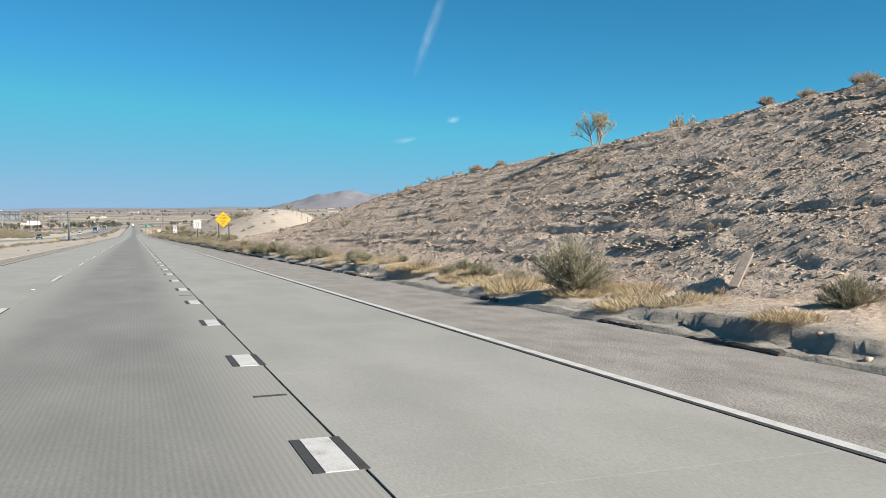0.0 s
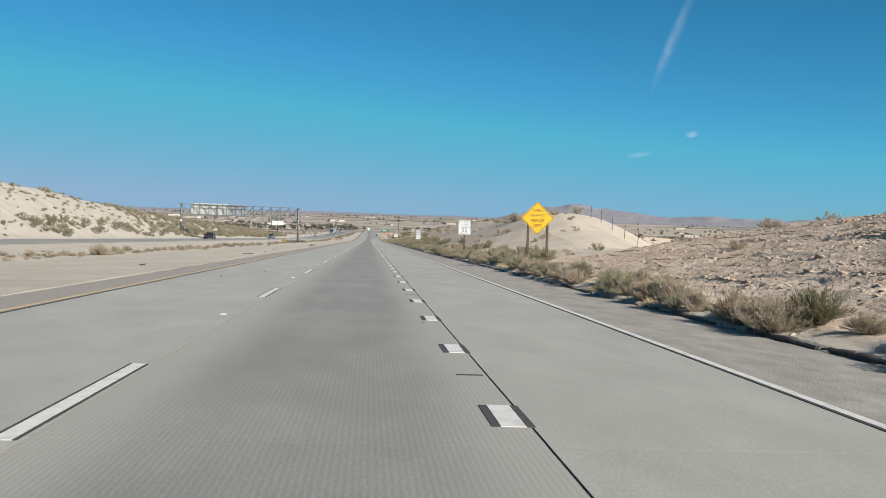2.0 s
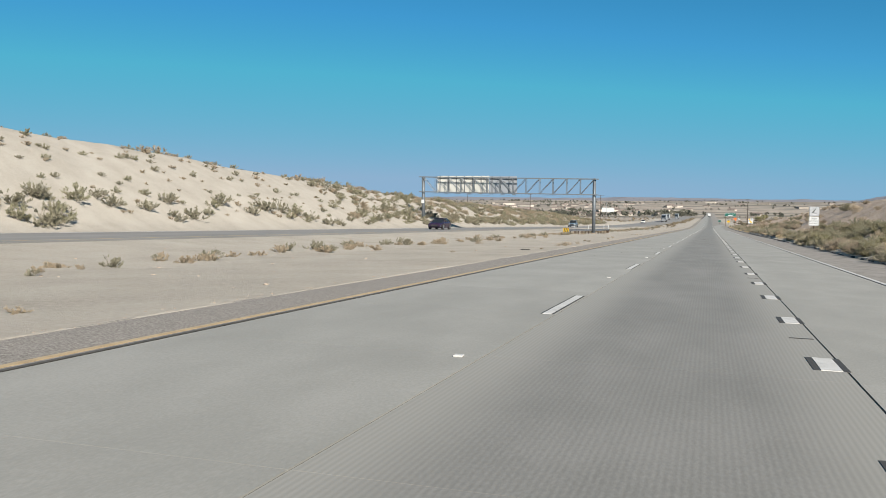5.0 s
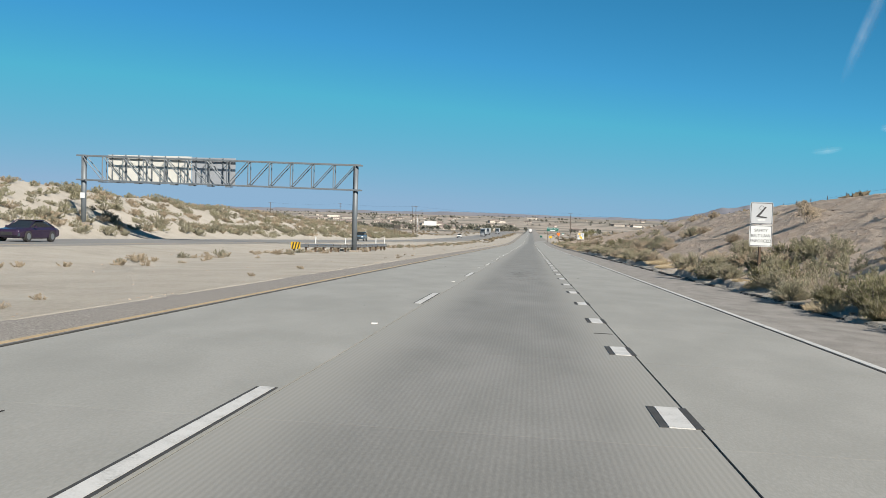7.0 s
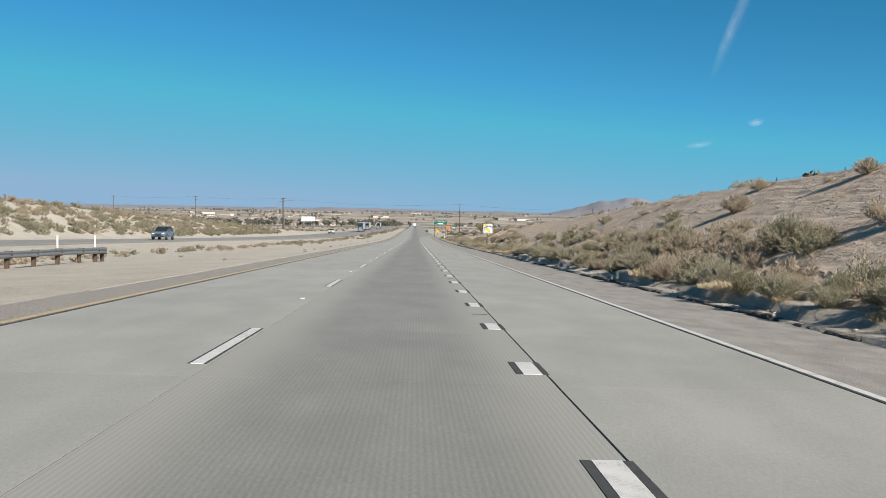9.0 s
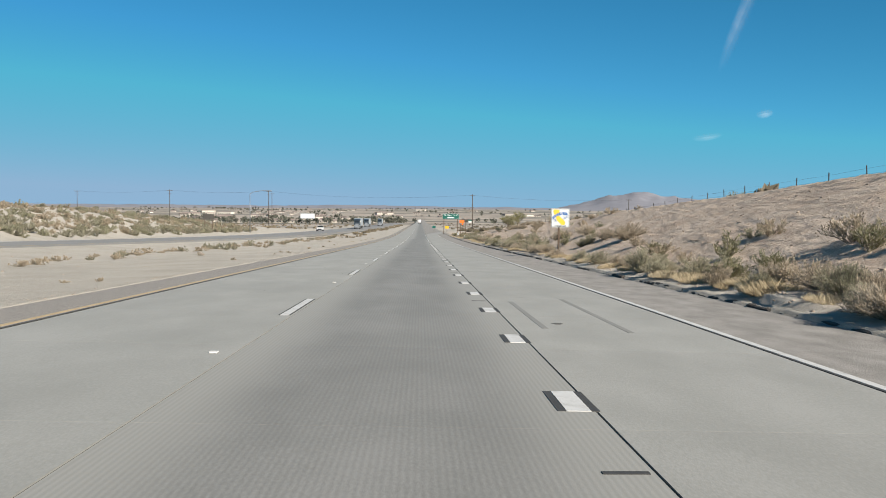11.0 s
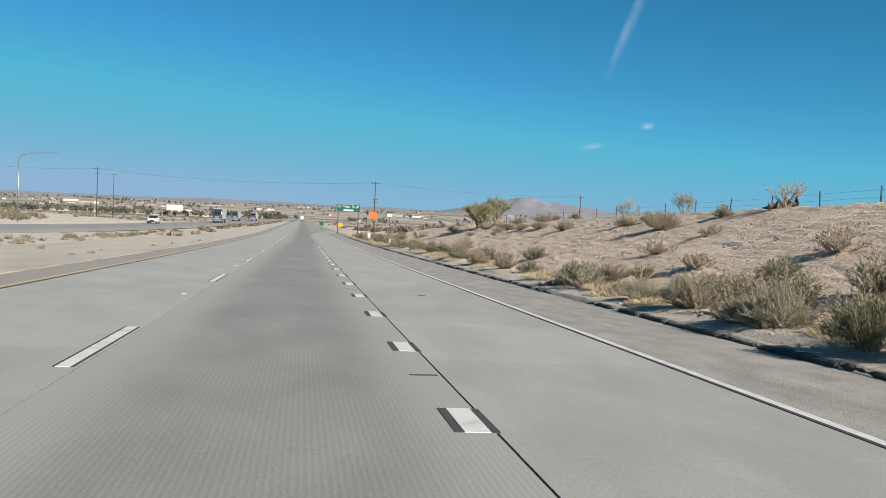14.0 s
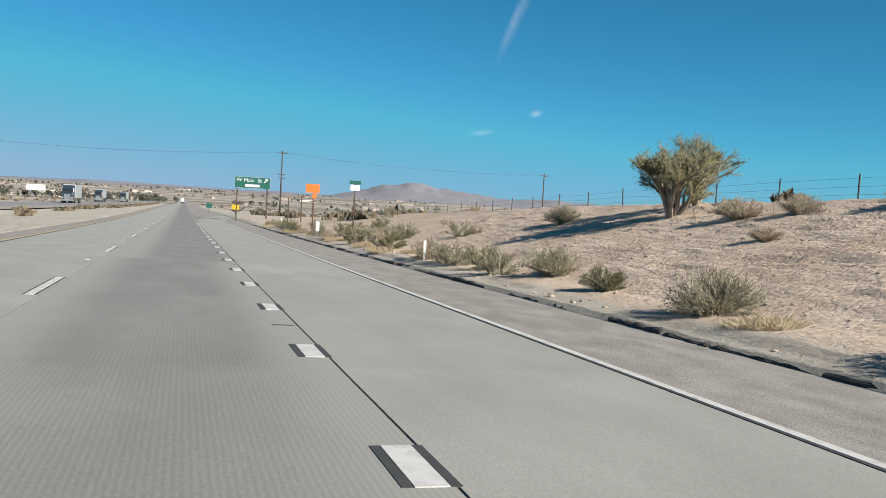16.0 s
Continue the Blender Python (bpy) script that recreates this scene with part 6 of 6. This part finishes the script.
def suv(x, y, mat, label, pickup=False, low=False):
    """A car that faces -y."""
    s = thing("pickup_truck" if pickup else "saloon_car" if low else "suv", opp_place(x, y), label, "car")
    if low:
        hull("body", [(-2.4, 0.70, 0.42, 0.68), (-2.25, 0.86, 0.26, 0.80), (-1.0, 0.92, 0.2, 0.94), (0.6, 0.92, 0.2, 0.96), (1.9, 0.90, 0.24, 1.0), (2.45, 0.84, 0.36, 0.92)], mat, s)
        hull("cabin", [(-1.15, 0.80, 0.88, 0.93), (-0.3, 0.66, 0.88, 1.38), (0.9, 0.66, 0.88, 1.42), (1.95, 0.76, 0.88, 1.0)], M_DARKGLASS, s, "dark glazed cabin")
        part("roof", bm_box(1.2, 1.25, 0.05, (0, 0.35, 1.42), 0.02), mat, s)
        for dx in (-0.70, 0.70):
            part("pillar", bm_tube([(dx * 1.13, -1.1, 0.93), (dx * 0.92, -0.28, 1.40), (dx * 0.92, 0.9, 1.42), (dx * 1.1, 1.9, 1.0)], 0.035, 6), mat, s)
    else:
        end = 0.9 if pickup else 2.2
        hull("body", [(-2.3, 0.72, 0.45, 0.85), (-2.15, 0.88, 0.32, 1.02), (-0.9, 0.93, 0.3, 1.12), (0.4, 0.94, 0.3, 1.14), (2.0, 0.92, 0.32, 1.12), (2.35, 0.86, 0.42, 1.05)], mat, s)
        hull("cabin", [(-1.05, 0.80, 1.05, 1.12), (-0.35, 0.74, 1.05, 1.66), (end - 0.5, 0.74, 1.05, 1.72), (end, 0.78, 1.05, 1.15)], M_DARKGLASS, s, "dark glazed cabin")
        part("roof", bm_box(1.36, end - 0.1, 0.06, (0, end / 2 - 0.35, 1.70), 0.02), mat, s)
        part("windscreen", bm_plate([(-0.66, 1.14), (0.66, 1.14), (0.58, 1.6), (-0.58, 1.6)], 0.02, y=-0.95), M_DARKGLASS, s)
    for dx in (-0.62, 0.62):
        part("headlamp", bm_box(0.34, 0.1, 0.16, (dx, -2.26, 0.62 if low else 0.78), 0.03), M_LAMPGLASS, s, "clear headlamp")
    part("grille", bm_box(0.8, 0.06, 0.22, (0, -2.38 if low else -2.31, 0.52 if low else 0.66), 0.02), M_BLACK, s)
    part("bumper", bm_box(1.7, 0.15, 0.2, (0, -2.28, 0.44), 0.04), M_TRUCKDARK, s)
    for dx in (-0.84, 0.84):
        for dy in (-1.45, 1.4):
            wheel(s, dx, dy, 0.36, 0.24)
    for dx in (-1.0, 1.0):
        part("mirror", bm_box(0.2, 0.1, 0.16, (dx, -0.75, 0.98 if low else 1.15), 0.03), mat, s)


def semi(m, label, cab, towards=True, trailer=M_TRAILER):
    s = thing("semi_truck", m, label, "truck")
    f = -1 if towards else 1
    hull("cab", [(f * 7.6, 1.1, 0.6, 1.9), (f * 7.4, 1.2, 0.5, 2.2), (f * 6.2, 1.22, 0.5, 2.5), (f * 5.9, 1.2, 0.5, 3.3), (f * 4.3, 1.2, 0.5, 3.9)], cab, s)
    part("windscreen", bm_box(2.0, 0.06, 0.75, (0, f * 6.08, 2.85), 0.02, turn=pose(0, 0, 0, f * 18, 0, 0)), M_DARKGLASS, s)
    part("grille", bm_box(1.3, 0.08, 1.2, (0, f * 7.62, 1.35), 0.03), M_GALV, s)
    part("bumper", bm_box(2.4, 0.2, 0.4, (0, f * 7.65, 0.62), 0.05), M_GALV, s)
    for dx in (-0.95, 0.95):
        part("headlamp", bm_box(0.35, 0.1, 0.25, (dx, f * 7.6, 1.15), 0.03), M_LAMPGLASS, s)
    part("trailer", bm_box(2.55, 12.5, 2.9, (0, -f * 2.6, 2.65), 0.04), trailer, s, "long box trailer")
    for dx in (-1.0, 1.0):
        for yy in (6.6, 3.9, 2.7, -6.0, -7.3):
            wheel(s, dx, f * yy, 0.5, 0.45)


suv(-33.4, 243, M_CARBLACK, "dark purple-black saloon car on the other carriageway", low=True)
suv(-33.6, 357, M_CARBLUE, "blue-grey sport utility car on the other carriageway")
suv(-37.4, 560, M_CARWHITE, "white pickup truck on the other carriageway", True)
semi(opp_place(-33.8, 640), "dark semi truck with a grey box trailer on the other carriageway", M_TRUCKDARK)
semi(opp_place(-37.2, 745), "dark semi truck with a pale trailer on the other carriageway", M_TRUCKDARK)
semi(opp_place(-33.8, 815), "dark semi truck far down the other carriageway", M_TRUCKDARK)
semi(pose(2.9 - 3.7, 1180, lane_z(0, 1180) + 0.0, -0.7, 0, 0), "white semi truck far ahead on the road", M_CARWHITE, False, M_CARWHITE)


# ---- town and hills far down the valley ----
def house(variant):
    w, d, h = ((11, 9, 3.2), (16, 9, 3.0), (9, 12, 3.4), (34, 16, 5.0))[variant]
    s = new("house")
    part("wall", bm_box(w, d, h, (0, 0, h / 2 - 0.3)), M_HOUSE, s)
    bm = bmesh.new()
    if variant < 3:
        e, r = 0.5, 1.7
        v = [bm.verts.new(c) for c in ((-w / 2 - e, -d / 2 - e, h - 0.3), (w / 2 + e, -d / 2 - e, h - 0.3), (w / 2 + e, d / 2 + e, h - 0.3), (-w / 2 - e, d / 2 + e, h - 0.3), (-w / 2 - e, 0, h + r), (w / 2 + e, 0, h + r))]
        for q in ((0, 1, 5, 4), (2, 3, 4, 5), (0, 4, 3), (1, 2, 5), (3, 2, 1, 0)):
            bm.faces.new([v[i] for i in q])
    else:
        bm_box(w + 0.6, d + 0.6, 0.5, (0, 0, h - 0.1), bm=bm)
    part("roof", bm, M_ROOF, s)
    for i in range(3 if variant < 3 else 6):
        part("window", bm_box(1.4, 0.1, 1.1, (-w / 2 + w * (i + 0.5) / (3 if variant < 3 else 6), -d / 2 - 0.02, 1.5)), M_DARKGLASS, s)
    return s


PROTO = [house(k) for k in range(4)]
LABELS = ("small stucco house with a gabled roof in the valley", "long low ranch house with a gabled roof in the valley", "narrow stucco house with a gabled roof in the valley", "wide flat-roofed commercial building in the valley")
for k, p in enumerate(PROTO):
    tagged(p, LABELS[k], "building", "houses in the valley town")
    x, y = ((-160, 1290), (-215, 1330), (-120, 1370), (-60, 1400))[k]
    p.matrix_world = pose(x, y, ground_at(x, y), 0, 0, 12 * k)
rnd = random.Random(21)
for i in range(110):
    r = rnd.choice((rnd.uniform(950, 1500), rnd.uniform(1300, 2600), rnd.uniform(1400, 3400)))
    az = radians(rnd.choice((rnd.uniform(-26, -4), rnd.uniform(-16, -2), rnd.uniform(-22, 4))))
    x, y = r * math.sin(az), 300 + r * math.cos(az)
    if -60 < x < 60 and y < 1900:
        continue
    k = rnd.choices((0, 1, 2, 3), (4, 4, 3, 2))[0]
    copy_thing(PROTO[k], pose(x, y, ground_at(x, y), 0, 0, rnd.uniform(-30, 30)))
for i in range(26):
    r, az = rnd.uniform(1500, 3600), radians(rnd.uniform(3, 26))
    x, y = r * math.sin(az), 300 + r * math.cos(az)
    copy_thing(PROTO[rnd.choice((0, 1, 3))], pose(x, y, ground_at(x, y), 0, 0, rnd.uniform(-30, 30)))


def town_spot(rr):
    r = rr.choice((rr.uniform(900, 1300), rr.uniform(1100, 2200), rr.uniform(1800, 3800)))
    az = radians(rr.gauss(-12, 7) if rr.random() < 0.8 else rr.uniform(-2, 25))
    x, y = r * math.sin(az), 300 + r * math.cos(az)
    return (x, y) if abs(x) > 45 or y > 1800 else (x - 120, y)


def far_trees(name, count, spot, size, seed, label):
    """Dark rows of trees, each a crown of many ragged leaf clumps over a short trunk, in one mesh."""
    rr = random.Random(seed)
    v, f = [], []
    for i in range(count):
        cx, cy = spot(rr)
        for t in range(rr.choice((1, 2, 4, 6))):
            x, y = cx + rr.gauss(0, 14), cy + rr.gauss(0, 6)
            z, s = ground_at(x, y), size * rr.uniform(0.5, 1.2)
            for j in range(34):
                d = Vector((rr.gauss(0, 1), rr.gauss(0, 1), rr.gauss(0, 0.8))).normalized() * s * rr.uniform(0.35, 1.0)
                p = Vector((x, y, z + s * 1.05)) + d
                w = s * rr.uniform(0.18, 0.42)
                a, b = Vector((rr.gauss(0, 1), rr.gauss(0, 1), rr.gauss(0, 1))).normalized() * w, Vector((rr.gauss(0, 1), rr.gauss(0, 1), rr.gauss(0, 1))).normalized() * w
                k = len(v)
                v += [p - a, p + b, p + a, p - b]
                f.append((k, k + 1, k + 2, k + 3))
            k = len(v)
            v += [(x - 0.3, y, z - 0.5), (x + 0.3, y, z - 0.5), (x + 0.15, y, z + s), (x - 0.15, y, z + s)]
            f.append((k, k + 1, k + 2, k + 3))
    return tagged(mesh_ob(name, v, f, M_FARTREE), label, "trees", kind="stuff")


far_trees("town_trees", 190, town_spot, 3.2, 5, "dark clumps of trees among the valley houses")
far_trees("plain_trees", 110, lambda rr: ((lambda r, az: (r * math.sin(az), 300 + r * math.cos(az)))(rr.uniform(2300, 4200), radians(rr.uniform(-26, 26)))), 3.6, 15, "dark rows of trees across the hazy plain")
far_trees("road_end_trees", 14, lambda rr: (rr.uniform(-70, -25), rr.uniform(1250, 1500)), 4.0, 6, "dark trees where the road reaches the valley floor")


def vapour(name, az0, el0, az1, el1, width, strength, label, category):
    """A faint streak of ice cloud very far off, thin towards its rim."""
    R = 4500
    pts = [Vector((R * math.sin(radians(a)) * math.cos(radians(e)), R * math.cos(radians(a)) * math.cos(radians(e)), R * math.sin(radians(e)))) for a, e in ((az0, el0), (az1, el1))]
    d = pts[1] - pts[0]
    u, L = d.normalized(), d.length
    w = u.cross(pts[0].normalized()).normalized()
    bm = bmesh.new()
    grid = [[bm.verts.new((L * (i / 12 - 0.5), width * (j / 4 - 0.5), 12 * math.cos(3.14 * (j / 4 - 0.5)))) for j in range(5)] for i in range(13)]
    for i in range(12):
        for j in range(4):
            bm.faces.new((grid[i][j], grid[i + 1][j], grid[i + 1][j + 1], grid[i][j + 1]))
    m = bpy.data.materials.new(name)
    m.use_nodes = True
    n, l = m.node_tree.nodes, m.node_tree.links
    co, mp, gr, nz, mu, mr = n.new("ShaderNodeTexCoord"), n.new("ShaderNodeMapping"), n.new("ShaderNodeTexGradient"), n.new("ShaderNodeTexNoise"), n.new("ShaderNodeMath"), n.new("ShaderNodeMapRange")
    mp.inputs["Scale"].default_value = (2 / L, 2 / width, 0)
    gr.gradient_type = "SPHERICAL"
    nz.inputs["Scale"].default_value, nz.inputs["Detail"].default_value = 0.024, 5
    l.new(co.outputs["Object"], mp.inputs[0]), l.new(mp.outputs[0], gr.inputs[0]), l.new(co.outputs["Object"], nz.inputs["Vector"])
    mu.operation = "MULTIPLY"
    l.new(gr.outputs["Fac"], mu.inputs[0]), l.new(nz.outputs["Fac"], mu.inputs[1])
    mr.inputs["From Max"].default_value, mr.inputs["To Max"].default_value = 0.6, strength
    l.new(mu.outputs[0], mr.inputs["Value"])
    tp, tl, ms = n.new("ShaderNodeBsdfTransparent"), n.new("ShaderNodeBsdfTranslucent"), n.new("ShaderNodeMixShader")
    tl.inputs["Color"].default_value = (0.9, 0.9, 0.9, 1)
    l.new(mr.outputs[0], ms.inputs[0]), l.new(tp.outputs[0], ms.inputs[1]), l.new(n["Principled BSDF"].outputs[0], ms.inputs[2])
    n["Principled BSDF"].inputs["Base Color"].default_value = (0.9, 0.9, 0.9, 1)
    l.new(ms.outputs[0], n["Material Output"].inputs["Surface"])
    ob = part(name, bm, m)
    v = w.cross(u)
    ob.matrix_world = Matrix(((u.x, w.x, v.x, 0), (u.y, w.y, v.y, 250), (u.z, w.z, v.z, 0), (0, 0, 0, 1)))
    ob.location = (pts[0] + pts[1]) / 2 + Vector((0, 250, 0))
    tagged(ob, label, category, kind="structure")


vapour("contrail", 21.2, 15.2, 18.4, 8.2, 70, 0.12, "faint white vapour trail high in the blue sky", "contrail")
vapour("cloud", 20.6, 5.65, 21.6, 5.85, 46, 0.22, "tiny white wisp of cloud in the clear sky", "cloud")
vapour("cloud", 16.9, 4.3, 18.7, 4.55, 40, 0.12, "thin white wisp of cloud low in the sky", "cloud")


def mountains(name, dist, depth, az0, az1, height, seed, label, rough=0.5):
    """A ridge line: a band of terrain whose crest follows height(azimuth)."""
    na, nd = 220, 12
    az = np.radians(np.linspace(az0, az1, na))
    vs = []
    for j in range(nd):
        u = j / (nd - 1)
        r = dist + depth * u
        shape = math.sin(math.pi * min(1.0, 0.02 + u * 0.98) * 0.5) if u < 0.75 else math.cos((u - 0.75) * 4)
        h = np.array([height(math.degrees(a)) for a in az])
        rough_h = 1 + rough * fbm(np.degrees(az) * 1.1, np.full(na, u * 3.0), 5, seed)
        z = -14 + h * shape * rough_h
        vs.append(np.stack([r * np.sin(az), 250 + r * np.cos(az), z], -1))
    vs = np.concatenate(vs)
    fs = [(j * na + i, j * na + i + 1, (j + 1) * na + i + 1, (j + 1) * na + i) for j in range(nd - 1) for i in range(na - 1)]
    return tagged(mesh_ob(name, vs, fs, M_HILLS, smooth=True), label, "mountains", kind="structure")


def bumpy(a, spots):
    return sum(h * math.exp(-(((a - c) / w) ** 2)) for c, w, h in spots)


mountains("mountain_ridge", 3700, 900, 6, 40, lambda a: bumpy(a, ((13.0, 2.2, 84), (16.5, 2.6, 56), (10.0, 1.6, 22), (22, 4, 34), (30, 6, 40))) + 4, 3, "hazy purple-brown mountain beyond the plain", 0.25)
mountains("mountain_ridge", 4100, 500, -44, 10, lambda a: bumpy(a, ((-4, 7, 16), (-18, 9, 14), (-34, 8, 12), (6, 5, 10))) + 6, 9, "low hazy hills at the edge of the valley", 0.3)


# ---- single concrete slabs of the lanes ----
SLAB = 4.616


def slab_mesh(w, mat):
    bm = bm_box(w - 0.022, SLAB - 0.004, 0.1, (0, 0, -0.05))
    me = bpy.data.meshes.new("slab")
    bm.to_mesh(me)
    bm.free()
    me.materials.append(mat)
    return me


LANES = [(JOINTS[k], JOINTS[k + 1], slab_mesh(JOINTS[k + 1] - JOINTS[k], M_LANE_DARK if k == 1 else M_LANE_LIGHT)) for k in range(3)]
for k in range(-1, 99):
    y = SLAB * (k + 0.5)
    s = math.degrees(math.atan((float(road_z(y + 2)) - float(road_z(y - 2))) / 4))
    for a, b, me in LANES:
        x = (a + b) / 2
        ob = new("slab", me)
        ob.parent = ROAD
        ob.matrix_local = pose(x, y, lane_z(x, y), s, -math.degrees(math.atan(CROSS)), 0)
for a, b, me in LANES:
    ribbon("lane_behind", a + 0.007, b - 0.007, -60, -4.6, me.materials[0], up=0.0, thick=0.1, parent=ROAD)
